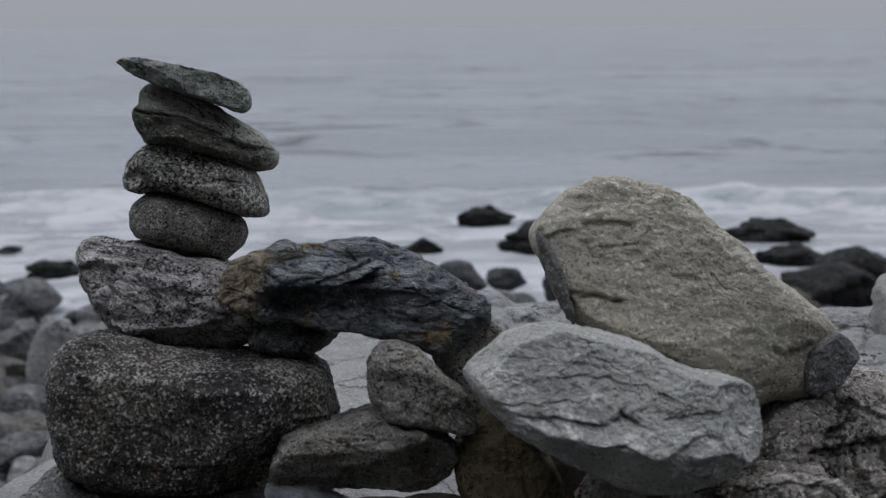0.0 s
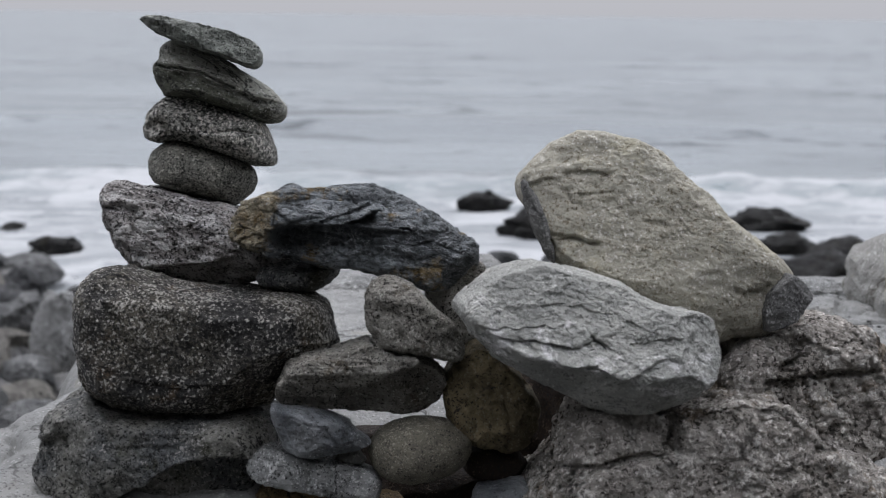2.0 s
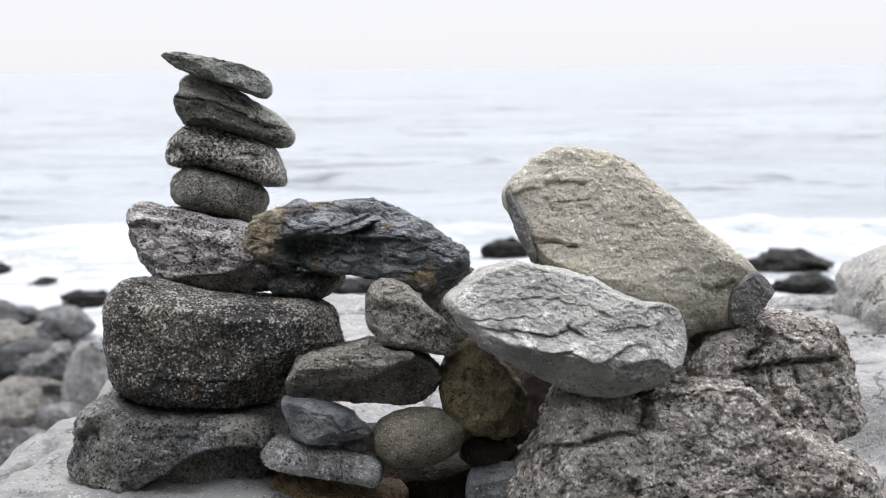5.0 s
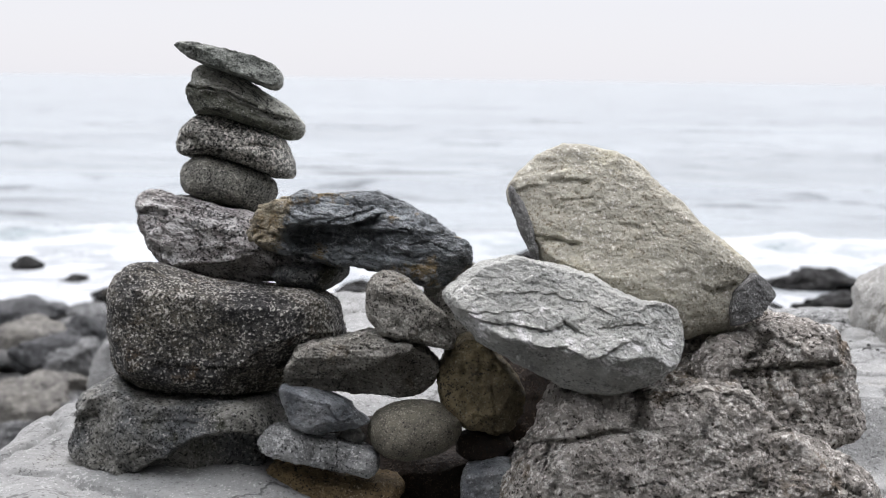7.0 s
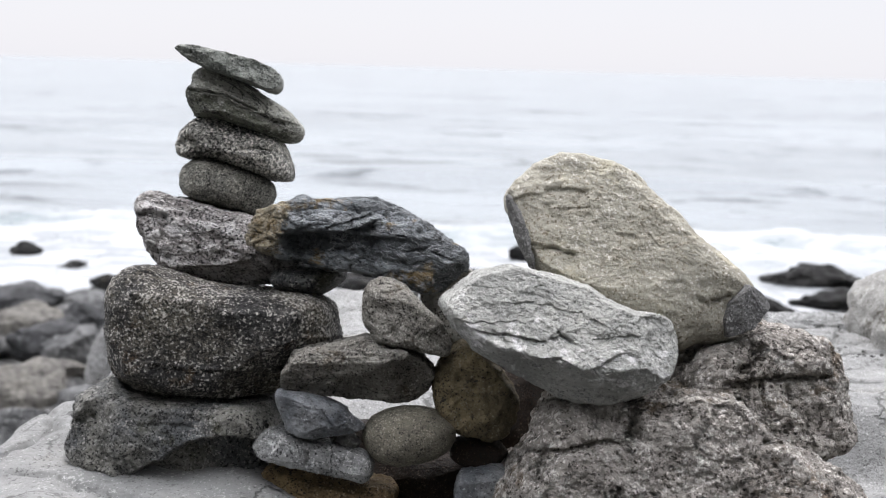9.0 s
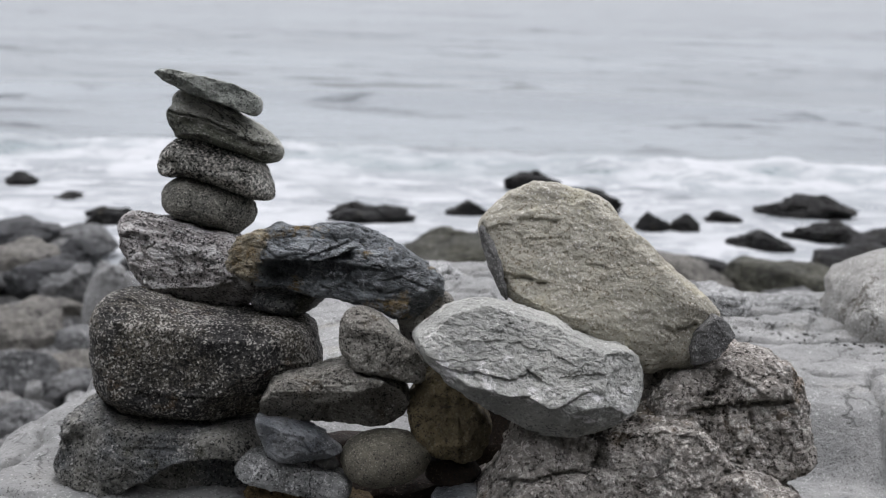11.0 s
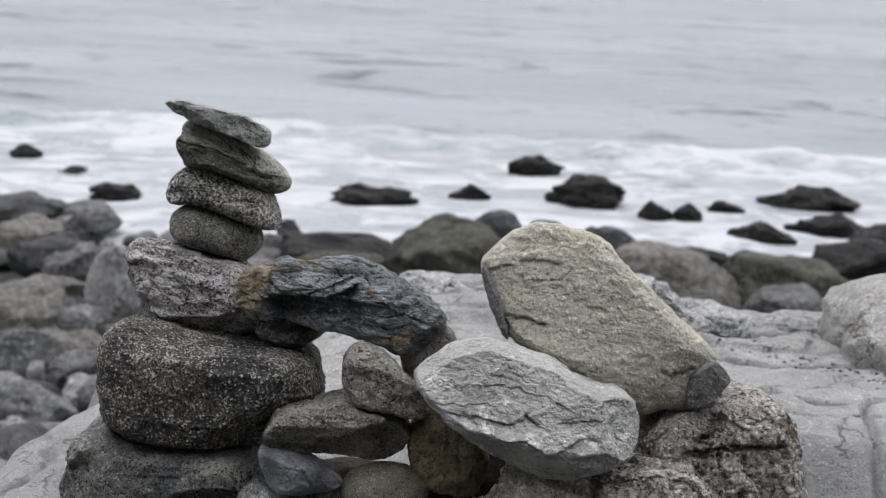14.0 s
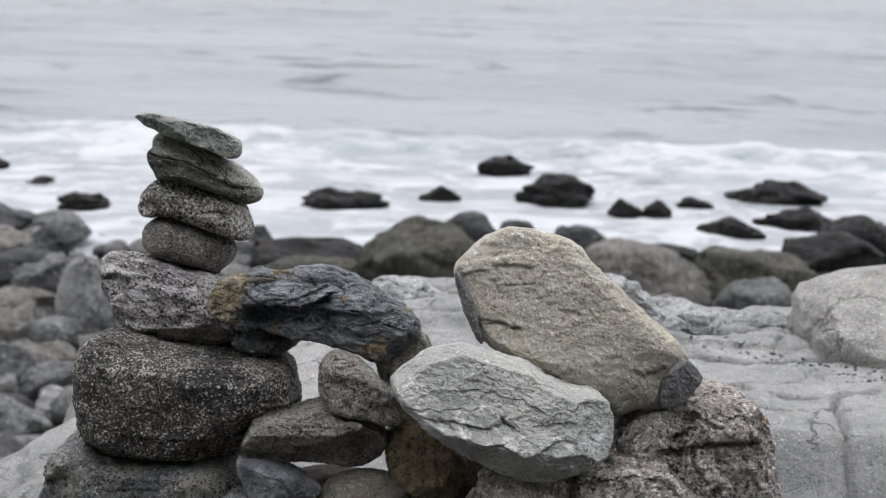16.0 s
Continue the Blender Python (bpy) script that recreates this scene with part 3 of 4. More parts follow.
def boulder(name, label, at, size, material, seed, box=2.3, turn=0.0, level=5, group="", chips=11, lump=0.14, crag=0.06, broken=0.1, peak=0.0, category="rock"):
    """A loose boulder: width, depth and height; it rests at the height given, a little sunk."""
    rng = random.Random(seed)
    u, faces = ball(level)
    s = (np.abs(u) ** box).sum(1) ** (-1 / box)
    p = u * s[:, None]
    for _ in range(chips):
        n = np.array(Vector((rng.gauss(0, 1), rng.gauss(0, 1), rng.gauss(0.3, 0.8))).normalized()[:])
        over = p @ n - rng.uniform(0.62, 0.9)
        p = p - np.outer(np.maximum(over, 0) * 0.85, n)
    p = p + normals(p, faces) * (fbm(p / 1.1 + seed * 5.3, 4, seed) * lump)[:, None]
    if broken:
        p = fracture(p, faces, 1.0, broken, 0.6, seed + 40)
        p = fracture(p, faces, 1.0, broken * 0.4, 0.25, seed + 50)
    for amp, wave, kind in ((crag, 0.4, ridged), (0.015, 0.1, fbm)):
        p = p + normals(p, faces) * (kind(p / wave + seed * 5.3, 4, seed) * amp)[:, None]
    if peak:
        # an uneven crest, high to one side
        top = rng.uniform(-0.45, 0.45)
        p[:, 2] *= 1 - peak + 1.6 * peak * np.exp(-((p[:, 0] - top) / 0.38) ** 2) + 0.7 * peak * np.exp(-((p[:, 0] + top * 1.3) / 0.25) ** 2)
    p = p * np.array(size) * 0.5
    ob = new(name, mesh_of(name, p, faces, material))
    ob.matrix_world = Matrix.Translation((at[0], at[1], at[2] + size[2] * (0.5 - 0.12))) @ pose(0, 0, 0, 0, 0, turn)
    return tagged(ob, label, category, group)


# ---- ground, sea, outcrop ----
def bank(x, y):
    """The height of the beach and sea bed, and of an unseen bluff added behind the camera to block light."""
    # shingle raised near the camera buries the pale slab, for less bounce light
    z = -1.82 - 0.16 * smooth(7.0, 12.0, y) - 3.0 * smooth(16, 70, y) + 1.15 * smooth(-0.7, -1.5, y) + 0.6 * smooth(-2.5, -7, y) + 15.0 * smooth(-6, -15, y) + 8.0 * smooth(-20, -60, y)
    return z


def sheet(xs, ys, height):
    gx, gy = np.meshgrid(xs, ys)
    v = np.stack([gx.ravel(), gy.ravel(), height(gx.ravel(), gy.ravel())], 1)
    w, h = len(xs), len(ys)
    i = (np.arange(h - 1)[:, None] * w + np.arange(w - 1)[None]).ravel()
    return v, np.stack([i, i + 1, i + w + 1, i + w], 1)


def ground():
    spread = np.sinh(np.linspace(-6.2, 6.2, 150)) / np.sinh(6.2) * 3500
    def height(x, y):
        p = np.stack([x, y, 0 * x], 1)
        return bank(x, y) + 0.08 * fbm(p * 0.9, 4, 3) * np.exp(-(np.hypot(x, y) / 60) ** 2)
    v, f = sheet(spread, spread + 5, height)
    tagged(new("ground", mesh_of("ground", v, f, M["shingle"])), "dark wet shingle beach sloping under the sea, with an added unseen bluff behind", "beach", kind="structure")


def sea():
    ys = 7.0 + np.cumsum(np.r_[0, 0.05 * 1.0155 ** np.arange(560)])
    ys = ys[ys < 4200]
    us = np.linspace(-1, 1, 280)
    k = 0.5 * us + 3.2 * us ** 5
    x = (k[None] * (ys[:, None] + 6)).ravel()
    y = np.repeat(ys, len(us))
    p = np.stack([x, y, 0 * x], 1)
    fade = np.exp(-y / 260)
    z = 0.05 * fbm(p * np.array([0.18, 0.75, 1]), 5, 4) * fade
    z += 0.05 * vnoise(p * np.array([0.06, 0.25, 1]), 8) * smooth(14, 26, y) * fade
    # a breaker rolls in along the shore
    line = 17.4 + 1.0 * vnoise(p * np.array([0.11, 0, 0]) + 3.3, 11) + 0.25 * vnoise(p * np.array([0.6, 0, 0]), 12)
    s = y - line
    tall = 0.18 + 0.1 * vnoise(p * np.array([0.3, 0, 0]) + 1.7, 13) + 0.05 * vnoise(p * np.array([1.1, 0, 0]), 14)
    form = np.where(s < 0, np.exp(-(s / 0.75) ** 2), np.exp(-(s / 1.9) ** 2))
    z += tall * form
    froth = np.clip(0.55 + 0.9 * fbm(p * np.array([0.28, 0.12, 1]) + 0.7, 4, 24) + 0.3 * fbm(p * np.array([1.2, 1.2, 1]), 4, 27), 0, 1) * smooth(0.2, 0.75, np.where(s < 0, np.exp(-(s / 1.7) ** 2), np.exp(-(s / 0.7) ** 2)))
    face = 0.5 * np.exp(-((s + 0.6) / 0.75) ** 2)
    z += froth * (0.1 * fbm(p * np.array([1.5, 2.2, 1]), 5, 21) + 0.1 * ridged(p * np.array([2.5, 3.5, 1]), 4, 22))
    # a swell farther out
    far = y - (27.5 + 2.0 * vnoise(p * np.array([0.05, 0, 0]) + 5.2, 15))
    swell = np.clip(0.3 + 0.5 * vnoise(p * np.array([0.07, 0, 0]) + 2.2, 16), 0, 1)
    z += swell * 0.25 * np.where(far < 0, np.exp(-(far / 1.0) ** 2), np.exp(-(far / 3.0) ** 2))
    wash = smooth(15, 11, y)
    z += wash * 0.05 * fbm(p * np.array([0.8, 1.6, 1]), 4, 23)
    v = np.stack([x, y, z - 1.9], 1)
    w, h = len(us), len(ys)
    i = (np.arange(h - 1)[:, None] * w + np.arange(w - 1)[None]).ravel()
    me = mesh_of("sea", v, np.stack([i, i + 1, i + w + 1, i + w], 1), M["sea"])
    att = me.attributes.new("foam", "FLOAT", "POINT")
    att.data.foreach_set("value", froth.astype(np.float32))
    att = me.attributes.new("face", "FLOAT", "POINT")
    att.data.foreach_set("value", face.astype(np.float32))
    tagged(new("sea", me), "grey sea with a white breaker and foam along the shore", "sea", kind="structure")


def outcrop_height(x, y):
    p = np.stack([x, y, 0 * x], 1)
    edge_x, edge_y = x, y
    y = y + 0.5 * fbm(p * 0.6, 3, 61) * smooth(1.45, 2.6, x)
    z = 0.203 - 0.1 * smooth(-0.35, 0.0, x) * (1 - smooth(0.0, 0.45, y)) + 0.045 * fbm(p * 1.4, 3, 31) * smooth(0.1, 0.5, np.hypot(x + 0.45, y + 0.2))
    z += 0.008 * ridged(p * 6, 4, 33) + 0.003 * fbm(p * 30, 4, 34)
    # a step down in front, cracked across, with the far block standing forward
    lip = y + 0.025 * fbm(p * 5, 3, 35) + 0.012 * smooth(0.9, 0.915, x + 0.02 * fbm(p * 7, 3, 50))
    z -= smooth(0.3, 0.5, x) * (0.125 * (1 - smooth(0.24, 0.35, lip)) - 0.1 * smooth(-0.35, 0.0, x) * (1 - smooth(0.0, 0.45, y)))
    # broken ledges at the back
    bent = y + 0.12 * fbm(p * 3, 3, 36)
    side = x + 0.06 * fbm(p * 5, 3, 48)
    back = smooth(0.9, 0.94, bent) * 0.4 + smooth(1.0, 1.03, bent) * 0.6
    z += back * smooth(0.22, 0.3, side) * (1 - 0.6 * smooth(0.58, 0.61, side) - 0.4 * smooth(0.66, 0.69, side)) * (0.03 + 0.02 * ridged(p * 9, 3, 38))
    z += 0.03 * smooth(0.95, 1.0, bent) * smooth(-0.2, -0.12, side) * (1 - smooth(0.12, 0.16, side))
    d1, d2, tone = cells(p * np.array([5.5, 9, 1]) + 0.4 * np.stack([fbm(p * 6, 2, 51), fbm(p * 6, 2, 52), 0 * x], 1), 53)
    rubble = smooth(0.75, 1.0, y) * 0.9 + 0.1
    z += rubble * ((tone - 0.5) * 0.03 * smooth(0, 0.12, d2 - d1) - 0.014 * (1 - smooth(0.0, 0.07, d2 - d1)))
    for pts, wide, deep, seed in (
        (((0.55, 0.86), (0.8, 0.8), (1.3, 0.84)), 0.01, 0.045, 41),
        (((0.6, 0.62), (0.85, 0.55), (1.05, 0.6)), 0.007, 0.02, 42),
        (((0.97, 0.62), (0.93, 0.46), (0.905, 0.3), (0.91, 0.2)), 0.0045, 0.035, 43),
        (((0.6, 0.5), (0.75, 0.46), (0.95, 0.49)), 0.006, 0.02, 44),
        (((0.5, 0.2), (0.7, 0.14), (1.0, 0.16), (1.3, 0.1)), 0.008, 0.025, 54),
        (((-0.9, -0.25), (-0.6, -0.3), (-0.35, -0.42), (-0.1, -0.6)), 0.008, 0.025, 45),
        (((-0.75, 0.1), (-0.66, -0.1), (-0.72, -0.3)), 0.008, 0.025, 46),
        (((0.45, 1.05), (0.7, 0.98), (1.0, 1.02)), 0.01, 0.04, 47),
    ):
        z += groove(x, y, pts, wide, deep, seed)
    # the unseen floor in front of the pile is dropped to cut bounce light
    z -= 0.5 * smooth(-0.44, -0.64, y) * smooth(-0.28, -0.1, x)
    rough = 0.1 * fbm(p * 2.2, 4, 39)
    z -= 2.1 * smooth(0.0, 0.5, -0.77 - x + rough) + 0.06 * smooth(0.0, 0.16, -0.66 - x + rough)
    z -= 0.75 * smooth(-0.72, -1.0, y + rough) + 0.1 * fbm(p * 1.1, 3, 49) * smooth(-0.7, -1.2, y)
    z -= 2.3 * smooth(0.0, 0.7, y - 1.27 + rough - 0.1 * smooth(0.9, 1.6, x))
    # the outcrop runs out into the beach, out of sight, its near end cut short to lessen bounce light
    z -= 2.6 * smooth(3.1, 4.3, edge_x + 4 * rough) + 1.6 * smooth(-1.1, -1.9, edge_y + 2 * rough)
    return z


def outcrop():
    xs = np.r_[np.linspace(-1.6, -0.95, 24)[:-1], np.linspace(-0.95, 1.35, 350), np.linspace(1.35, 4.5, 50)[1:]]
    ys = np.r_[np.linspace(-2.4, -0.7, 40)[:-1], np.linspace(-0.7, 1.4, 310), np.linspace(1.4, 2.4, 24)[1:]]
    v, f = sheet(xs, ys, outcrop_height)
    tagged(new("rock_outcrop", mesh_of("rock_outcrop", v, f, M["slab"])), "pale grey cracked bedrock slab under the cairn", "bedrock", kind="structure")


ground()
sea()
outcrop()

# ---- the cairn, from the foot up ----
C = "stones of the cairn"
hewn("base_boulder", "grey speckled granite boulder lying on the pale slab", (-0.432, -0.132, 0.229), 0.2, -2, M["lower_granite"],
    outline=[(-162, 34), (-162, 47), (-148, 69), (-122, 85), (-95, 98), (-75, 88), (-56, 75), (-12, 71), (76, 68), (146, 67), (164, 43), (169, 16), (161, -19), (148, -54), (138, -79), (113, -85), (8, -84), (-62, -73), (-98, -59), (-142, -50), (-157, -44), (-168, -31), (-175, -18), (-172, -2), (-162, 14)],
    face=(0.85, 0, 10), folds=[(-1, (-49, -42), (64, 18), (56, -26), 28), (-1, (47, 12), (157, 20), (107, -33), 24), (-1, (-122, 61), (-38, 73), (-89, 91), 38), (-1, (-80, 61), (-53, -40), (-122, 14), 34), (-1, (-38, 64), (157, 52), (63, 72), 35)],
    ledges=[([(-49, -40), (-3, -14), (43, 15), (89, 24), (149, 16)], (56, -26), 50, 10, 300), ([(-114, 63), (-111, 40), (-88, -2), (-58, -36)], (-130, 14), 12, 4, 30)],
    gashes=[([(-140, 29), (-126, 38), (-115, 41)], 14, 8), ([(-37, 34), (5, 37), (39, 32)], 3, 3)],
    box=3.0, broken=0.07, seed=3, lump=0.07, crag=0.035, fine=0.012)
hewn("dark_boulder", "dark coarse-grained boulder resting on the base boulder", (-0.378, -0.120, 0.394), 0.17, -7, M["dark_granite"],
    outline=[(-168, 41), (-167, 63), (-156, 85), (-143, 98), (-122, 104), (-95, 102), (-69, 90), (19, 76), (90, 71), (134, 69), (160, 63), (178, 54), (188, 37), (191, 15), (199, -5), (194, -17), (161, -38), (127, -65), (109, -83), (74, -92), (22, -96), (-31, -95), (-66, -92), (-110, -85), (-141, -69), (-155, -47), (-162, -12)],
    face=(0.88, 0, 3), folds=[(-1, (-136, 68), (98, 41), (13, 67), 52), (-1, (-119, 78), (-119, -58), (-143, 10), 32), (-1, (120, 48), (117, -37), (175, 14), 34), (2, (120, -2), (201, 5), (159, -24), 48), (-1, (-125, -58), (117, -65), (-10, -82), 30)],
    ledges=[([(120, -3), (150, 6), (201, 5)], (159, -20), 10, 4, 50), ([(-66, -40), (-19, -46), (32, -47), (112, -46)], (32, -64), 6, 3, 30)],
    gashes=[([(-70, -40), (-11, -46), (66, -48), (108, -44)], 4, 2.2), ([(-119, 74), (-110, 57), (-99, 45)], 8, 10)],
    box=3.4, level=7, broken=0.035, grainy=0.02, seed=5, lump=0.04, crag=0.03, fine=0.012)
hewn("ochre_stone", "ochre brown angular stone at the foot of the pile", (-0.193, -0.200, 0.165), 0.09, -3.4, M["ochre"],
    outline=[(-97, 0), (-94, 24), (-83, 39), (-63, 46), (-16, 38), (54, 22), (106, 18), (119, 10), (111, -12), (98, -29), (20, -37), (-84, -32), (-98, -15)],
    face=(0.85, 0, 8), folds=[(-1, (-89, 20), (108, 6), (-12, 40), 45), (-1, (-12, 23), (-7, -20), (-63, 5), 15)],
    ledges=[([(-25, 35), (-16, 14), (-20, -16)], (-63, 5), 5, 3, 30)],
    box=4.2, chips=3, seed=7, level=6, lump=0.05, crag=0.045, broken=0.08, fine=0.01)
stone("rust_stone", "dark rusty brown stone wedged low in the pile", (-0.026, -0.12, 0.152), (0.119, 0.08, 0.055), 2.3,
      [96, 102, 112, 114, 95, 92, 99, 111, 118, 107, 102, 100, 103, 108, 99, 100, 105, 112, 114, 99], M["rust_and_gap_shade"], chips=4, seed=8, level=6)
hewn("flat_stone", "pale grey flat elongated stone lying on the ochre one", (-0.198, -0.260, 0.243), 0.05, -12.5, M["pale_grey"],
    outline=[(-94, 10), (-88, 20), (-75, 33), (-61, 37), (-37, 32), (-3, 23), (30, 17), (64, 9), (83, 1), (90, -9), (89, -24), (84, -35), (73, -37), (48, -31), (14, -25), (-20, -20), (-54, -12), (-83, -4)],
    face=(0.85, 0, 6), folds=[(-1, (-59, 39), (-60, -8), (-77, 15), 38), (-1, (-60, 26), (87, -9), (7, 20), 36), (-1, (-68, 2), (83, -26), (-1, -20), 30)],
    ledges=[([(-14, 11), (-9, -10)], (32, -5), 3, 2, 20)],
    gashes=[([(-6, 11), (-8, -10)], 4, 2)],
    box=4.5, chips=2, seed=9, level=6, lump=0.04, crag=0.022, broken=0.045, fine=0.01)
hewn("blue_slate_stone", "blue-grey glossy broken slate stone", (-0.197, -0.270, 0.307), 0.055, -14.4, M["blue_slate"],
    outline=[(-60, 33), (-55, 38), (-28, 35), (-3, 32), (26, 22), (48, 11), (56, -1), (76, -14), (75, -18), (61, -24), (31, -30), (-2, -34), (-23, -31), (-40, -21), (-50, -2), (-57, 14)],
    face=(0.85, 8, -4), folds=[(-1, (-49, 25), (42, 9), (0, 31), 52), (-1, (-12, 27), (1, -27), (-41, 2), 34), (-1, (1, -16), (71, -8), (34, -24), 40)],
    ledges=[([(13, 15), (34, -10), (75, -7)], (34, -18), 4, 2, 20)],
    box=2.6, chips=4, broken=0.06, seed=10, level=6, lump=0.02, crag=0.016)
hewn("oval_pebble", "smooth oval olive-grey pebble", (-0.056, -0.250, 0.275), 0.06, 2.7, M["oval_stone"],
    outline=[(-70, -3), (-68, 11), (-58, 27), (-37, 38), (-11, 44), (14, 45), (35, 42), (57, 30), (72, 16), (73, -1), (64, -20), (45, -33), (15, -42), (-14, -47), (-40, -42), (-57, -32), (-65, -20)],
    box=2.15, broken=0, grainy=0.004, seed=11, level=6, lump=0.03, crag=0.004, fine=0.002)
hewn("wedge_stone", "brownish grey wedge-shaped stone lying flat", (-0.134, -0.220, 0.365), 0.1, -1, M["wedge_stone"],
    outline=[(-120, -5), (-108, 8), (-100, 25), (-79, 35), (-37, 41), (-11, 50), (5, 54), (22, 50), (48, 37), (77, 36), (94, 26), (109, 11), (112, -6), (103, -23), (87, -40), (66, -47), (40, -45), (-2, -43), (-44, -39), (-86, -31), (-112, -26), (-120, -16)],
    face=(0.8, 0, 24), folds=[(-1, (-21, -2), (49, 24), (41, -11), 62), (-1, (-115, -15), (8, 1), (-49, -25), 56), (-1, (41, 22), (99, 24), (74, -3), 62), (-1, (-91, 12), (-67, 35), (-104, 20), 20)],
    ledges=[([(-33, -4), (12, 3), (33, 15), (49, 24), (86, 27)], (41, -11), 20, 4, 80)],
    box=3.6, seed=12, level=7, chips=0, lump=0.04, crag=0.045, bed=(1, 1, 1.6), broken=0.06, fine=0.01)
hewn("upright_stone", "grey-brown upright stone propping the arch", (-0.071, -0.230, 0.450), 0.055, -32.8, M["wedge_stone"],
    outline=[(-61, 20), (-58, 41), (-48, 57), (-33, 63), (-17, 60), (5, 48), (22, 30), (39, 13), (60, -3), (71, -20), (76, -37), (69, -52), (52, -52), (27, -46), (-15, -43), (-42, -33), (-49, -17), (-58, -5)],
    face=(0.82, -6, 4), folds=[(-1, (11, 43), (17, -41), (48, -19), 36), (-1, (-57, 41), (22, 24), (-24, 57), 34), (-1, (-49, 46), (-45, -24), (-57, 13), 30)],
    ledges=[([(14, 18), (17, -36)], (43, -19), 4, 3, 30)],
    gashes=[([(-12, -13), (-8, -26)], 6, 5)],
    box=2.8, seed=13, level=6, chips=0, lump=0.05, crag=0.045, broken=0.07, fine=0.01)
hewn("brown_stone", "olive-brown angular stone leaning in the pile", (0.039, -0.191, 0.331), 0.075, 0, M["olive_brown"],
    outline=[(-61, -4), (-63, 30), (-51, 56), (-21, 81), (9, 74), (35, 40), (57, 15), (69, -11), (64, -41), (49, -63), (28, -74), (7, -68), (-19, -61), (-50, -44)],
    face=(0.84, -4, 0), folds=[(-1, (47, 1), (27, -66), (65, -33), 46), (-1, (-9, 80), (-57, -9), (-55, 42), 32), (-1, (-3, -49), (48, -30), (27, -63), 36)],
    gashes=[([(17, 7), (20, -8)], 6, 2)],
    box=4.2, seed=14, level=6, chips=2, lump=0.04, crag=0.045, broken=0.09, fine=0.01)
hewn("small_block", "small dark grey squared stone at the foot", (0.054, -0.268, 0.197), 0.05, 6, M["blue_slate"],
    outline=[(-38, 1), (-34, 20), (-28, 30), (-1, 35), (28, 40), (37, 38), (33, 4), (32, -34), (-25, -39), (-37, -22)],
    face=(0.85, 6, -4), folds=[(-1, (-34, 18), (32, 27), (-1, 34), 62), (-1, (-27, 19), (-29, -27), (-36, -2), 48)],
    box=5.0, seed=15, level=6, lump=0.03, crag=0.02, broken=0.04)
hewn("pale_chip", "small pale angular chip wedged between the stones", (-0.153, -0.240, 0.259), 0.02, 0, M["pale_boulder"],
    outline=[(-25, 1), (-13, 8), (12, 11), (24, -3), (17, -9), (-18, -8)],
    box=3.0, broken=0.03, seed=37, level=5, lump=0.05, crag=0.02)
stone("foot_pebble", "grey rounded pebble at the foot of the pile", (0.075, -0.34, 0.118), (0.05, 0.05, 0.04), 0.0,
      [100, 98, 102, 104, 100, 98, 100, 104, 106, 100, 98, 100, 104, 104, 100, 98, 100, 104, 104, 100], M["lower_granite"], box=2.2, broken=0, seed=16, level=5)
# added inside the pile; the near-black colour keeps its gaps dark
stone("inner_stone", "near-black stone added inside the pile to darken its gaps", (-0.13, -0.06, 0.165), (0.14, 0.08, 0.07), 0.0,
      [100] * 20, M["rust_and_gap_shade"], chips=4, seed=27, level=5)
# added filler; its near-black colour stands in for shade in the gap
stone("filler_stone", "near-black stone added behind the pile, its colour standing in for shade", (0.094, 0.0, 0.255), (0.095, 0.08, 0.12), 0.0,
      [105, 101, 93, 83, 82, 90, 102, 93, 94, 83, 82, 89, 97, 102, 96, 95, 83, 81, 81, 87], M["rust_and_gap_shade"], chips=4, seed=17, level=5)
# dark filler closing the gap under the brown stone
stone("shadow_stone", "small dark filler stone wedged under the brown one", (0.049, -0.2, 0.238), (0.045, 0.05, 0.026), -0.6,
      [103, 96, 98, 96, 91, 96, 96, 96, 107, 100, 93, 97, 95, 95, 105, 94, 92, 101, 100, 96], M["rust_and_gap_shade"], chips=3, seed=18, level=5)
hewn("cross_stone", "grey rounded stone lying under the arch end", (-0.244, -0.050, 0.475), 0.1, 2.7, M["lower_granite"],
    outline=[(-62, -3), (-53, 15), (-16, 23), (39, 22), (63, 17), (61, 3), (49, -9), (29, -22), (12, -27), (-25, -23), (-53, -17)],
    box=2.3, seed=19, level=6)
stone("chock_stone", "small brownish grey stone chocking the arch end", (0.003, -0.1, 0.445), (0.05, 0.06, 0.08), 10.0,
      [100, 104, 106, 97, 89, 92, 97, 97, 104, 105, 98, 96, 92, 93, 93, 103, 108, 97, 92, 94], M["wedge_stone"], box=2.6, chips=3, seed=20, level=5)
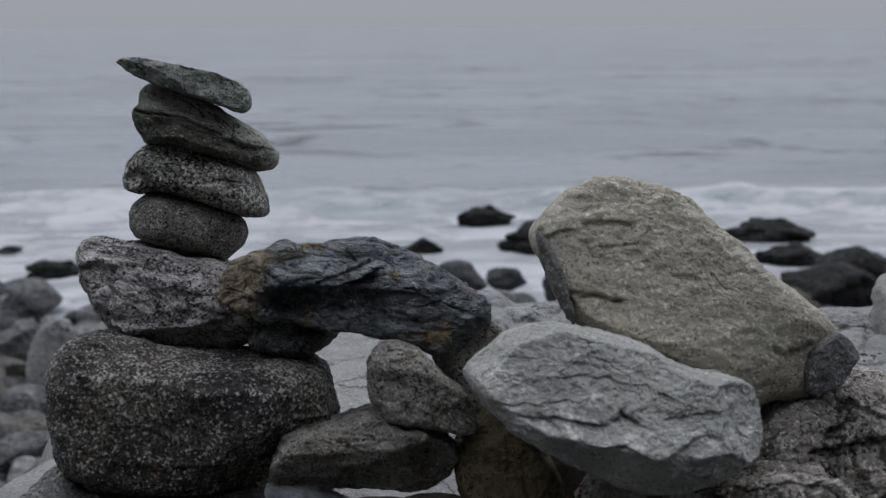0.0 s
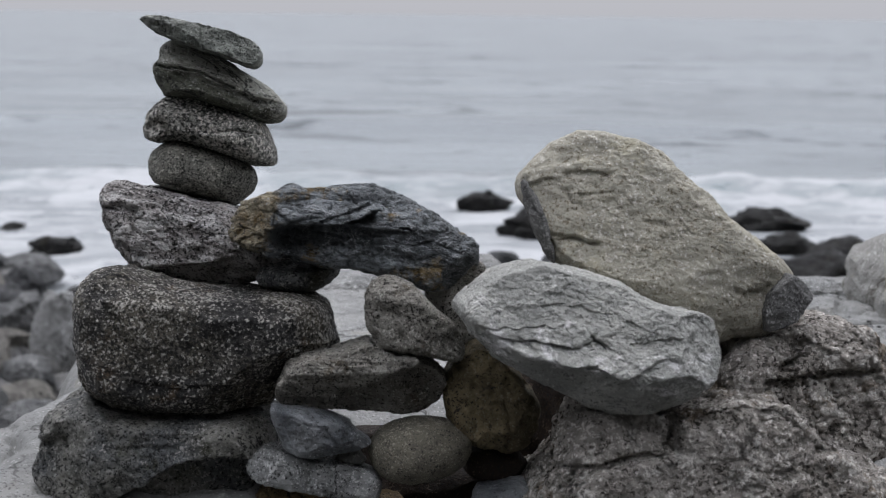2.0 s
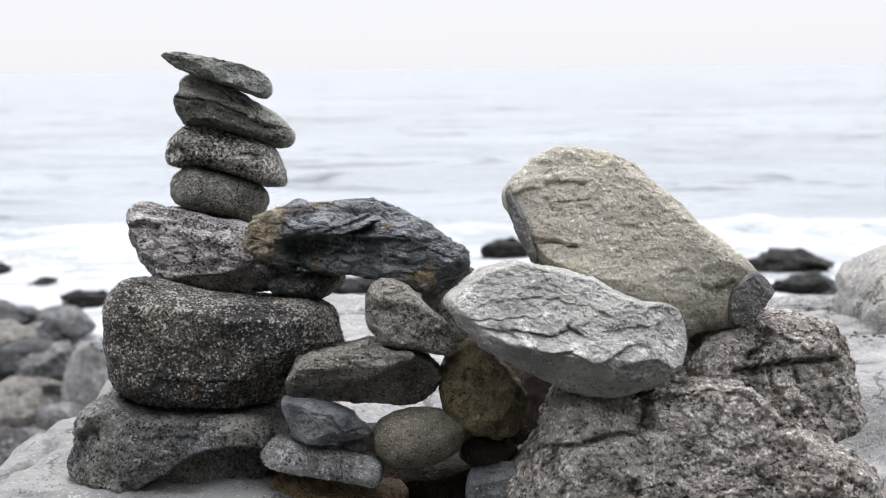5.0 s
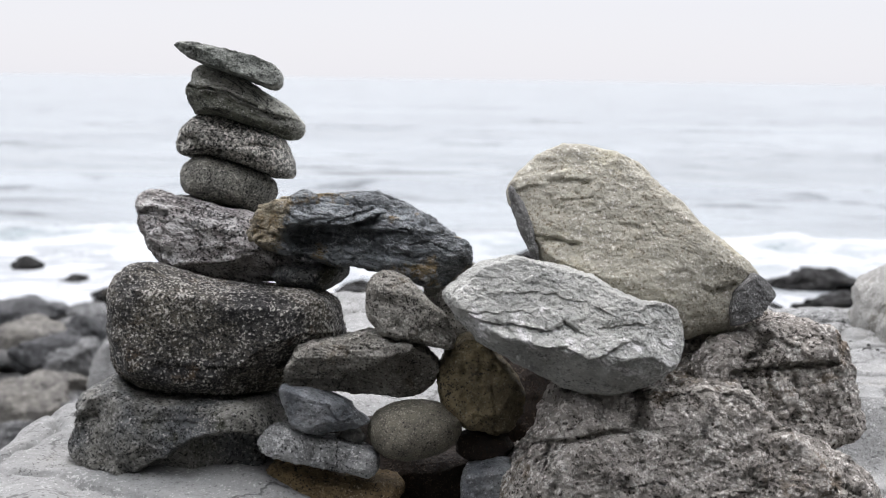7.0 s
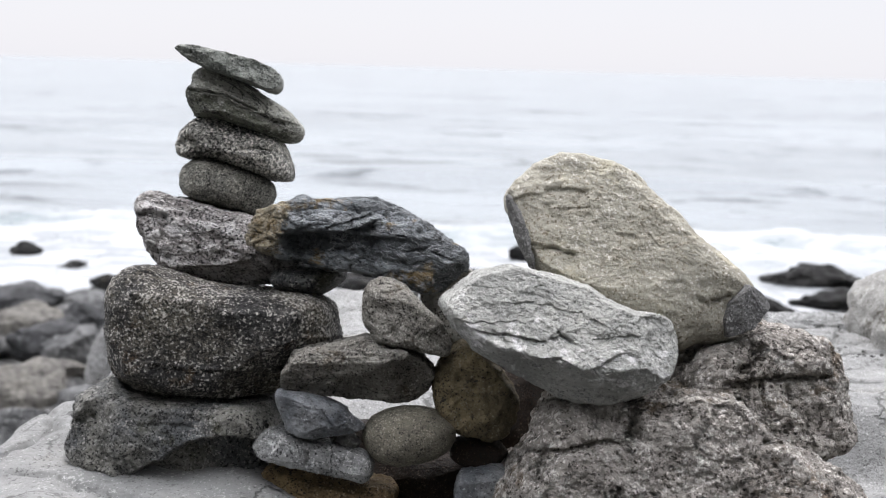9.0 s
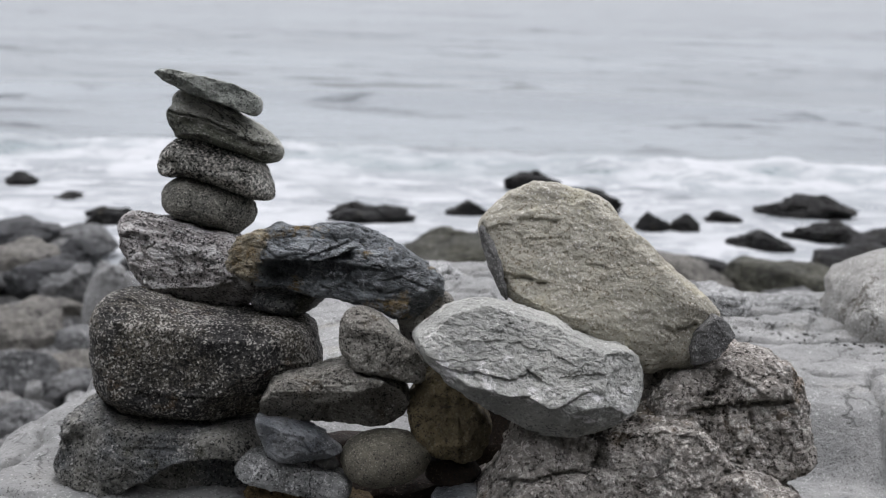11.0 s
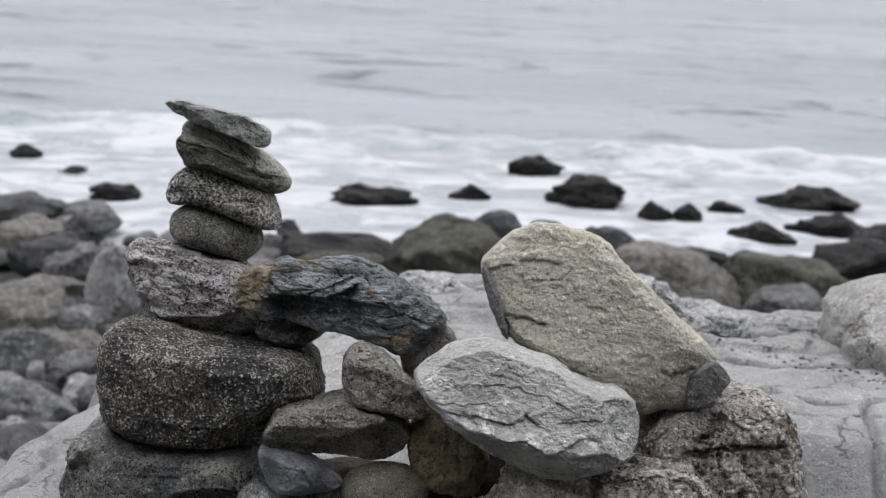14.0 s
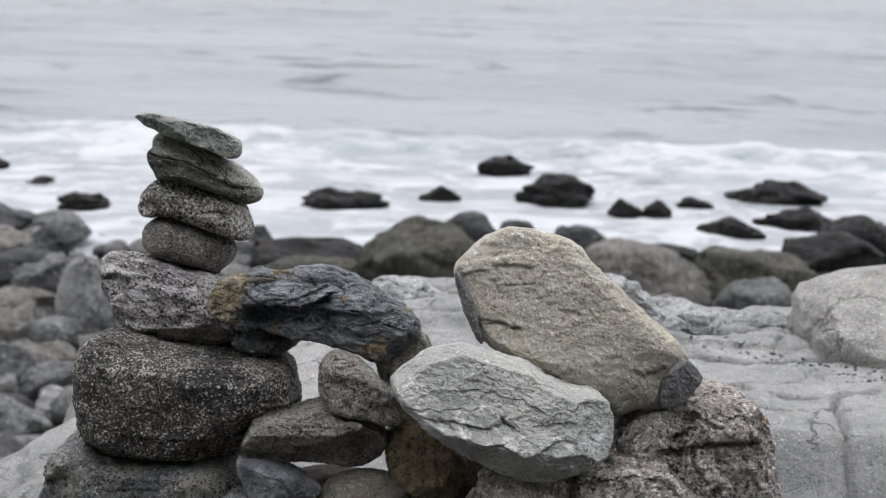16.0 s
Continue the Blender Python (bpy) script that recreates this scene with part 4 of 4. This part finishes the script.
hewn("speckled_bed_stone", "white-speckled gneiss stone carrying the stack", (-0.407, 0.000, 0.521), 0.12, -21.4, M["gneiss"],
    outline=[(-133, 68), (-132, 77), (-111, 86), (-85, 80), (-47, 75), (-19, 67), (18, 57), (56, 49), (84, 31), (122, -1), (160, -24), (171, -42), (142, -57), (95, -63), (20, -64), (-27, -67), (-64, -64), (-83, -51), (-100, -28), (-114, 0), (-125, 28), (-130, 50)],
    face=(0.85, -6, 8), folds=[(-1, (-99, -13), (-64, -33), (-87, -41), 45), (-1, (-78, -39), (73, -25), (0, -58), 56), (-1, (-119, 43), (68, 24), (-20, 56), 34), (-1, (63, 44), (73, -29), (100, -2), 22)],
    ledges=[([(-119, 49), (-100, 44), (-75, 45), (-65, 35)], (-97, 28), 12, 4, 30), ([(-64, -48), (-28, -38), (27, -34), (73, -22)], (0, -58), 12, 4, 50)],
    gashes=[([(-117, 46), (-100, 47), (-75, 44)], 14, 5), ([(-100, -6), (-78, -18), (-65, -24)], 9, 6), ([(-42, 33), (-24, 15), (-15, 6)], 4, 3)],
    box=3.0, broken=0.1, seed=21, lump=0.05, crag=0.028, fine=0.016, bed=(0.9, 1, 1.2))
hewn("arch_stone", "blue-grey slate-like stone bridging the gap, rusty at one end", (-0.146, -0.130, 0.554), 0.1, -12.5, M["arch_rock"],
    outline=[(-176, 9), (-166, 29), (-157, 42), (-142, 49), (-118, 49), (-108, 56), (-101, 62), (-73, 62), (-40, 70), (-3, 72), (19, 70), (41, 60), (62, 57), (85, 41), (107, 24), (137, 5), (162, -10), (169, -21), (168, -41), (151, -59), (130, -75), (104, -78), (82, -69), (51, -61), (7, -53), (-21, -48), (-45, -48), (-71, -42), (-106, -33), (-124, -32), (-150, -22), (-170, -11)],
    face=(0.85, 6, -6), folds=[(-1, (-103, 13), (0, 11), (-52, 42), 66), (-1, (8, 30), (150, -12), (85, 44), 50), (-1, (-103, 7), (52, -60), (-68, -31), 34), (-1, (139, 2), (138, -54), (159, -28), 46), (-1, (-99, 58), (-117, -23), (-154, 11), 30), (-1, (0, 13), (69, -55), (-51, -22), 18)],
    ledges=[([(-120, 9), (-81, 16), (-56, 14), (-26, 13), (0, 21), (21, 34)], (-51, -14), 42, 4, 140), ([(-120, 45), (-117, 11), (-119, -23)], (-85, -6), 12, 4, 120), ([(69, -12), (103, -7), (137, -20)], (104, -46), 6, 4, 50)],
    gashes=[([(-51, 17), (-26, 25), (13, 40)], 6, 2.2), ([(52, -21), (78, -37), (103, -29)], 4, 3)],
    box=2.8, level=8, broken=0.15, seed=22, chips=3, lump=0.04, crag=0.02, fine=0.009, bed=(0.8, 1, 1.7))
hewn("grey_rock", "pale grey rock with white streaks, leaning on the pile", (0.166, -0.300, 0.453), 0.13, -13, M["marbled"],
    outline=[(-179, 37), (-178, 46), (-166, 54), (-150, 67), (-127, 84), (-95, 94), (-71, 98), (-47, 92), (-15, 84), (9, 78), (33, 71), (65, 52), (89, 42), (113, 33), (133, 35), (149, 27), (161, 11), (166, -5), (163, -33), (158, -49), (138, -69), (115, -81), (87, -91), (51, -96), (19, -95), (-13, -87), (-53, -67), (-93, -44), (-121, -25), (-137, -5), (-162, 19)],
    face=(0.8, 0, 30), folds=[(-1, (-127, -7), (42, -44), (-42, -53), 76), (-1, (98, 29), (84, -59), (133, -20), 42), (-1, (-143, 15), (-112, -16), (-143, -1), 45), (0, (49, -13), (35, -83), (88, -51), 25)],
    ledges=[([(-139, 1), (-104, -12), (-66, -20), (-43, -25), (-12, -22), (19, -40), (45, -30), (72, -13)], (-42, -53), 9, 6, 50), ([(-105, 46), (-44, 50), (18, 36), (56, 17)], (-28, 31), 3, 3, 30), ([(33, 2), (64, 6), (102, 10)], (64, -6), 4, 3, 20), ([(-147, 14), (-112, 6), (-74, 4), (-43, -3), (-9, 5), (7, -5)], (-66, -9), 7, 2, 18), ([(-170, 23), (-128, 20), (-82, 22), (-51, 22)], (-105, 11), 3, 2, 20)],
    gashes=[([(-48, 85), (-40, 70), (-52, 54)], 2, 2), ([(-13, 7), (4, -5)], 6, 3), ([(-105, 7), (-85, -8)], 5, 3)],
    box=2.9, level=8, broken=0.045, seed=23, lump=0.05, crag=0.016, fine=0.012, bed=(0.9, 1, 1.2))
tan = hewn("tan_rock", "large tan sandstone-like rock standing on end", (0.265, -0.128, 0.550), 0.1, -31, M["tan_rock"],
    outline=[(-191, 78), (-186, 89), (-173, 103), (-155, 121), (-138, 137), (-112, 149), (-90, 154), (-55, 150), (-19, 140), (7, 129), (21, 119), (34, 100), (57, 80), (88, 54), (123, 19), (159, -11), (186, -33), (202, -48), (191, -68), (173, -95), (169, -121), (165, -139), (143, -141), (117, -140), (95, -151), (64, -149), (-7, -115), (-96, -63), (-144, -24), (-151, -3), (-163, 28), (-181, 54)],
    face=(0.82, -4, 18), folds=[(-1, (-179, 77), (-146, -11), (-184, 31), 44), (-1, (-168, 97), (-12, 122), (-97, 140), 26), (-1, (-1, 111), (167, -48), (117, 26), 34), (-1, (151, -96), (145, -134), (157, -117), 30), (-1, (93, -110), (153, -109), (119, -131), 25)],
    ledges=[([(-182, 75), (-160, 82), (-134, 85)], (-164, 99), -6, 3, 20), ([(-146, 2), (-116, 8), (-103, 2), (-78, -4)], (-112, -11), 8, 3, 30), ([(101, -66), (123, -70), (148, -63)], (123, -84), 6, 3, 30), ([(-126, 91), (-88, 93), (-64, 90)], (-96, 74), 4, 2, 20)],
    gashes=[([(-122, 91), (-88, 94), (-66, 90)], 6, 3), ([(-104, 61), (-62, 66)], 4, 2.5), ([(-125, 70), (-117, 49)], 4, 2), ([(-146, 6), (-112, 3), (-82, -4)], 8, 3), ([(101, -66), (127, -71), (152, -62)], 6, 2.8), ([(28, 27), (45, 8)], 3, 1.5), ([(-19, 26), (7, 21)], 4, 4), ([(50, -47), (75, -42)], 4, 3), ([(42, -89), (55, -76)], 4, 2)],
    box=3.6, level=7, broken=0.032, seed=24, lump=0.04, crag=0.013, fine=0.012, bed=(1.0, 1, 1.3))
end = hewn("broken_end", "dark grey freshly broken end of the rock", (0.443, -0.186, 0.475), 0.06, 0, M["fresh_break"],
    outline=[(2, 40), (10, 37), (24, 29), (39, 9), (21, -13), (11, -25), (-4, -33), (-27, -41), (-31, -13), (-23, 13)],
    face=(0.85, 24, 0), folds=[(-1, (-4, 35), (26, 10), (13, 27), 30)],
    box=6.0, seed=28, level=6, lump=0.0, crag=0.012, broken=0.03, chips=2)
end.parent = tan
end.matrix_parent_inverse = tan.matrix_world.inverted()
del end["category"], end["group"]
rim = stone("dark_rim", "dark grey broken layer along the edge of the rock", (0.104, -0.185, 0.582), (0.062, 0.022, 0.009), -70.0,
            [100, 90, 86, 88, 96, 104, 96, 90, 88, 94, 100, 92, 88, 90, 98, 104, 94, 88, 86, 92], M["fresh_break"], box=3.0, seed=29, level=5, lump=0.12, crag=0.1, broken=0.1)
rim.parent = tan
rim.matrix_parent_inverse = tan.matrix_world.inverted()
del rim["category"], rim["group"]
hewn("granite_block", "cracked brownish granite block under the tan rock", (0.485, -0.117, 0.328), 0.16, 5.8, M["coarse_granite"],
    outline=[(-138, 35), (-94, 78), (-50, 89), (-24, 103), (20, 103), (73, 101), (93, 91), (105, 69), (120, 34), (125, -6), (133, -54), (129, -72), (85, -94), (-47, -96), (-136, -53)],
    face=(0.85, 4, 8), folds=[(-1, (59, 101), (90, -38), (98, 13), 44), (-1, (-138, 52), (72, 73), (-13, 100), 42)],
    ledges=[([(-75, 23), (-54, 34), (-12, 36), (30, 40), (91, 38)], (14, 3), 14, 4, 100), ([(5, 79), (30, 62), (55, 46)], (13, 45), 10, 5, 30), ([(64, 33), (71, 4), (99, -42)], (40, -22), 6, 4, 50)],
    gashes=[([(-75, 26), (-29, 35), (13, 39), (89, 40)], 16, 4), ([(-54, 44), (-29, 66), (-12, 79)], 16, 7), ([(15, -37), (25, -35)], 14, 6), ([(22, 20), (27, 8)], 12, 5), ([(-20, 28), (-18, 3), (2, -22)], 10, 4)],
    box=3.8, broken=0.14, grainy=0.045, seed=25, lump=0.06, crag=0.065, fine=0.018)
hewn("granite_boulder", "rough brownish grey granite boulder at the foot", (0.335, -0.263, 0.218), 0.19, -2, M["coarse_granite"],
    outline=[(-263, -40), (-258, -15), (-251, 10), (-227, 51), (-199, 94), (-183, 125), (-163, 133), (-105, 136), (-64, 135), (-24, 150), (33, 153), (74, 155), (103, 140), (132, 101), (157, 77), (198, 57), (239, 33), (264, 9), (281, -24), (290, -64), (241, -106), (78, -125), (-167, -120), (-249, -88)],
    face=(0.8, 0, 22), folds=[(-1, (-169, 137), (-205, -3), (-241, 28), 56), (-1, (-49, 146), (67, 148), (5, 158), 35), (-1, (78, 144), (192, 10), (184, 64), 36), (-1, (-256, 12), (208, 11), (-23, -54), 20)],
    ledges=[([(-64, 76), (-66, 103), (-57, 129), (-30, 148)], (-118, 107), 22, 5, 120), ([(-218, 34), (-191, 58), (-133, 74), (-71, 80)], (-148, 29), -8, 4, 80), ([(86, 148), (102, 114), (129, 87)], (129, 118), 12, 5, 60)],
    gashes=[([(-226, 59), (-179, 67), (-133, 75), (-71, 88)], 14, 5), ([(-210, 32), (-191, 55)], 12, 8), ([(-97, 17), (-94, 11)], 20, 6), ([(92, 15), (96, 14)], 16, 5), ([(-64, 138), (-66, 107), (-62, 88)], 12, 5), ([(114, 87), (160, 91)], 12, 5), ([(-198, 55), (-190, 21), (-198, -3)], 10, 4)],
    box=3.0, level=8, broken=0.12, grainy=0.045, seed=26, lump=0.1, crag=0.06, fine=0.018)
hewn("round_pebble", "rounded grey speckled pebble at the bottom of the stack", (-0.401, 0.040, 0.616), 0.07, -14.5, M["pebble_dark"],
    outline=[(-82, 17), (-76, 32), (-59, 45), (-40, 51), (-16, 45), (18, 35), (47, 26), (71, 16), (82, 3), (85, -14), (79, -28), (67, -39), (53, -50), (34, -46), (0, -40), (-29, -34), (-53, -25), (-73, -16), (-81, -2)],
    gashes=[([(-70, 11), (-61, 20)], 3, 4)],
    box=2.3, broken=0.0, grainy=0.012, seed=31, level=6, lump=0.025, crag=0.008)
hewn("coarse_pebble", "coarse speckled granite pebble in the stack", (-0.384, 0.044, 0.682), 0.075, -16.6, M["pebble_granite"],
    outline=[(-97, 21), (-86, 36), (-71, 47), (-48, 54), (-19, 46), (10, 35), (49, 26), (75, 16), (86, 2), (93, -22), (99, -41), (96, -55), (89, -57), (60, -53), (31, -42), (2, -33), (-27, -24), (-51, -17), (-71, -17), (-85, -20), (-100, -13), (-102, -4)],
    face=(0.9, 0, 12), folds=[(-1, (-67, -1), (98, -35), (8, -31), 50), (-1, (-73, 24), (88, -8), (8, 28), 34), (-1, (-63, 34), (-60, -13), (-82, 1), 34)],
    ledges=[([(10, -31), (12, -9), (36, -5), (79, -10)], (46, -26), -7, 3, 50), ([(-72, 14), (-56, 6), (-58, -16)], (-72, -9), 10, 4, 40)],
    gashes=[([(10, -9), (36, -5), (74, -9)], 4, 2.5), ([(-68, 10), (-58, -10)], 8, 6)],
    box=2.7, broken=0.02, grainy=0.02, seed=32, level=7, lump=0.04, crag=0.02, fine=0.006)
hewn("split_stone", "grey-green banded flat stone with a split along it", (-0.377, 0.045, 0.752), 0.08, -24.1, M["banded"],
    outline=[(-81, 53), (-71, 61), (-64, 64), (-33, 53), (-9, 49), (15, 36), (39, 21), (63, 7), (82, -6), (99, -23), (105, -32), (106, -47), (96, -57), (81, -59), (54, -53), (20, -42), (-13, -31), (-42, -23), (-75, -21), (-88, 1), (-94, 20), (-90, 29), (-83, 34)],
    face=(0.88, 0, 4), folds=[(-1, (-68, 35), (97, -32), (21, 25), 38), (-1, (-77, -9), (93, -56), (-15, -27), 38), (-1, (-68, 24), (-72, -23), (-81, 0), 30)],
    ledges=[([(-84, 25), (-58, 18), (-16, 10), (12, -3), (36, -13), (64, -22), (92, -27)], (-16, -13), 11, 3, 60), ([(-68, 15), (-44, 8), (-16, 4)], (-34, -8), 3, 2, 20)],
    gashes=[([(-84, 25), (-58, 19), (-16, 12), (12, -2), (36, -12)], 10, 2), ([(45, -7), (55, -26), (78, -32)], 3, 2)],
    box=2.6, broken=0.035, seed=33, level=7, lump=0.03, crag=0.015, bed=(0.5, 1, 2.0))
hewn("top_stone", "thin pointed grey-green slate topping the stack", (-0.379, 0.000, 0.819), 0.06, -19, M["slate"],
    outline=[(-99, 27), (-92, 32), (-77, 33), (-57, 31), (-14, 22), (7, 17), (37, 11), (60, 0), (75, -8), (80, -22), (77, -34), (69, -40), (54, -37), (38, -29), (17, -23), (-11, -14), (-47, -3), (-64, 7), (-82, 14)],
    face=(0.85, -6, 10), folds=[(-1, (-9, 19), (-2, -19), (22, -7), 24), (-1, (-8, 8), (82, -22), (31, -23), 30), (-1, (-71, 22), (63, -9), (12, 11), 30), (-1, (-75, 16), (-6, -10), (-47, -3), 28), (0, (42, 5), (37, -32), (63, -20), -10)],
    ledges=[([(-9, 17), (-6, 2), (-4, -19)], (17, -7), 5, 2, 80)],
    gashes=[([(45, 2), (40, -16), (36, -32)], 2, 1.5)],
    box=3.8, broken=0.05, seed=34, level=7, chips=0, lump=0.02, crag=0.014, fine=0.006)

# ---- rocks on the outcrop ----
boulder("pale_boulder", "pale grey rounded boulder on the bedrock slab", (1.45, 1.02, 0.05), (0.94, 0.6, 0.4), M["pale_boulder"], 51, box=3.2, turn=6, level=6, chips=4, lump=0.07, crag=0.015, broken=0.02)
for x, y, z, w, d, h, seed in ((0.46, 1.1, 0.13, 0.34, 0.26, 0.19, 171), (0.66, 1.12, 0.12, 0.24, 0.3, 0.14, 172), (0.86, 1.12, 0.13, 0.26, 0.22, 0.1, 173),
                               (-0.05, 1.14, 0.14, 0.3, 0.24, 0.15, 174), (0.16, 1.16, 0.14, 0.26, 0.2, 0.11, 175)):
    boulder("ledge_rock", "grey cracked ledge broken from the bedrock", (x, y, z), (w, d, h), M["pale_grey"], seed, box=3.6, turn=random.Random(seed).uniform(-15, 15), level=6,
            chips=8, lump=0.08, crag=0.06, broken=0.16, group="broken ledges")

# ---- boulders on the beach ----
B = "boulders on the beach"
BEACH = (
    ("dark wet rounded boulder on the beach", "beach_dark", ((-4.92, 9.9, 1.07, 0.36), (-3.81, 9.0, 0.39, 0.34), (-3.71, 8.1, 0.78, 0.4), (-2.02, 10.1, 0.24, 0.2), (0.1, 10.6, 0.63, 0.3), (0.7, 10.95, 0.4, 0.18), (1.28, 9.8, 0.56, 0.38))),
    ("black wet low rock at the water's edge", "wet_rock", ((2.23, 10.1, 0.52, 0.18), (2.64, 10.0, 0.38, 0.18), (3.65, 9.4, 0.95, 0.48), (4.3, 10.6, 0.95, 0.45), (-1.3, 8.75, 1.25, 0.4), (5.4, 9.8, 1.1, 0.5))),
    ("grey rounded boulder among the beach stones", "beach_grey", ((-4.19, 10.0, 0.75, 0.26), (-3.38, 7.6, 0.47, 0.45), (-2.99, 6.5, 0.42, 0.26), (-3.02, 5.6, 0.5, 0.34), (-2.72, 5.6, 0.43, 0.22), (-2.65, 4.8, 0.45, 0.27), (-2.05, 9.2, 0.34, 0.26), (2.56, 7.8, 0.68, 0.42))),
    ("brownish rounded boulder among the beach stones", "beach_brown", ((-4.23, 8.8, 0.84, 0.35), (-3.49, 7.2, 0.63, 0.28), (-3.39, 6.5, 0.62, 0.38), (1.8, 8.45, 1.12, 0.52), (-2.86, 6.1, 0.4, 0.2))),
    ("olive-dark weedy boulder behind the outcrop", "beach_olive", ((-0.19, 8.35, 1.12, 0.68), (-1.23, 8.3, 0.8, 0.38), (2.68, 8.4, 1.04, 0.55))),
    ("pale grey boulder among the dark beach stones", "beach_pale", ((-2.9, 7.1, 0.4, 0.54), (-2.9, 5.45, 0.13, 0.2), (-2.67, 4.5, 0.24, 0.17), (-2.5, 5.2, 0.28, 0.2))),
)
count = 60
for label, mat, places in BEACH:
    for x, y, w, h in places:
        count += 1
        boulder("beach_boulder", label, (x, y, -1.85), (w * 1.15, w * 0.9, h * 1.3), M[mat], count, turn=random.Random(count).uniform(-30, 30), group=B)

SURF = ((-1.49, 12.7, 0.92, 0.36), (-0.22, 13.3, 0.55, 0.27), (1.31, 13.5, 1.06, 0.48), (2.1, 12.75, 0.42, 0.32), (2.48, 12.8, 0.4, 0.28), (3.05, 13.45, 0.52, 0.28),
        (4.34, 14.1, 1.2, 0.42), (4.2, 12.45, 0.98, 0.37), (3.23, 11.9, 0.75, 0.28), (-5.45, 13.4, 0.8, 0.2), (-4.46, 12.1, 0.74, 0.27), (0.63, 15.4, 0.85, 0.45),
        (-6.54, 14.4, 0.52, 0.3), (5.9, 12.6, 0.9, 0.4))
for x, y, w, h in SURF:
    count += 1
    boulder("surf_rock", "black wet rock awash in the foam", (x, y, -2.0), (w * 1.02, w * 0.6, h), M["wet_rock"], count, turn=random.Random(count).uniform(-20, 20),
            group="rocks in the surf", lump=0.5, crag=0.16, broken=0.12, box=1.9, chips=14, peak=0.22)


def stone_field(name, label, material, number, spots, size, seed, level=3):
    """Stones beyond counting, in one mesh."""
    rng = random.Random(seed)
    base, faces = ball(level)
    vs, fs, at = [], [], 0
    for _ in range(number):
        x, y, z = spots(rng)
        r = rng.uniform(*size) * rng.uniform(0.7, 1.2)
        form = base * (1 + 0.22 * fbm(base * 1.3 + rng.uniform(0, 90), 2, 5))[:, None] * np.array([r * rng.uniform(0.8, 1.5), r * rng.uniform(0.7, 1.1), r * rng.uniform(0.5, 0.8)])
        turn = rng.uniform(0, 6.28)
        c, s = math.cos(turn), math.sin(turn)
        form = form @ np.array([[c, s, 0], [-s, c, 0], [0, 0, 1]])
        vs.append(form + np.array([x, y, z + r * 0.3]))
        fs.append(faces + at)
        at += len(base)
    ob = new(name, mesh_of(name, np.concatenate(vs), np.concatenate(fs), material))
    return tagged(ob, label, "stones", kind="stuff")


def field_material(name, tones):
    mat = rock_material(name, tones[0], tones[1], light=(0.3, 0.3, 0.3), grain=110, rough=0.7, scale=0.5)
    n = mat.node_tree
    bsdf = n.nodes["Principled BSDF"]
    old = bsdf.inputs["Base Color"].links[0].from_socket
    geo = n.nodes.new("ShaderNodeNewGeometry")
    ramp = n.nodes.new("ShaderNodeMapRange")
    ramp.inputs[3].default_value, ramp.inputs[4].default_value = 0.25, 2.0
    mul = n.nodes.new("ShaderNodeVectorMath")
    mul.operation = "SCALE"
    n.links.new(geo.outputs["Random Per Island"], ramp.inputs[0])
    n.links.new(old, mul.inputs[0])
    n.links.new(ramp.outputs[0], mul.inputs["Scale"])
    n.links.new(mul.outputs[0], bsdf.inputs["Base Color"])
    return mat


def beach_spot(rng):
    x, y = rng.uniform(-7.5, 7.5), rng.uniform(2.2, 9.7)
    return x, y, -1.86 + 0.03 * rng.random()


stone_field("beach_stones", "grey and brown rounded stones covering the beach", field_material("beach_stones", ((0.145, 0.143, 0.136), (0.085, 0.085, 0.085))), 900, beach_spot, (0.09, 0.24), 5)


def chip_spot(rng):
    x = rng.uniform(0.68, 1.3)
    y = 0.9 - 0.22 * smooth(0.7, 1.2, x) + rng.gauss(0, 0.035)
    if rng.random() < 0.4:
        x, y = rng.uniform(0.62, 1.0), rng.gauss(-0.12, 0.08)
    return x, y, float(outcrop_height(np.array([x]), np.array([y]))[0]) - 0.001


stone_field("stone_chips", "dark grey stone chips scattered on the slab", field_material("stone_chips", ((0.2, 0.2, 0.19), (0.1, 0.1, 0.098))), 300, chip_spot, (0.002, 0.0055), 6, 2)
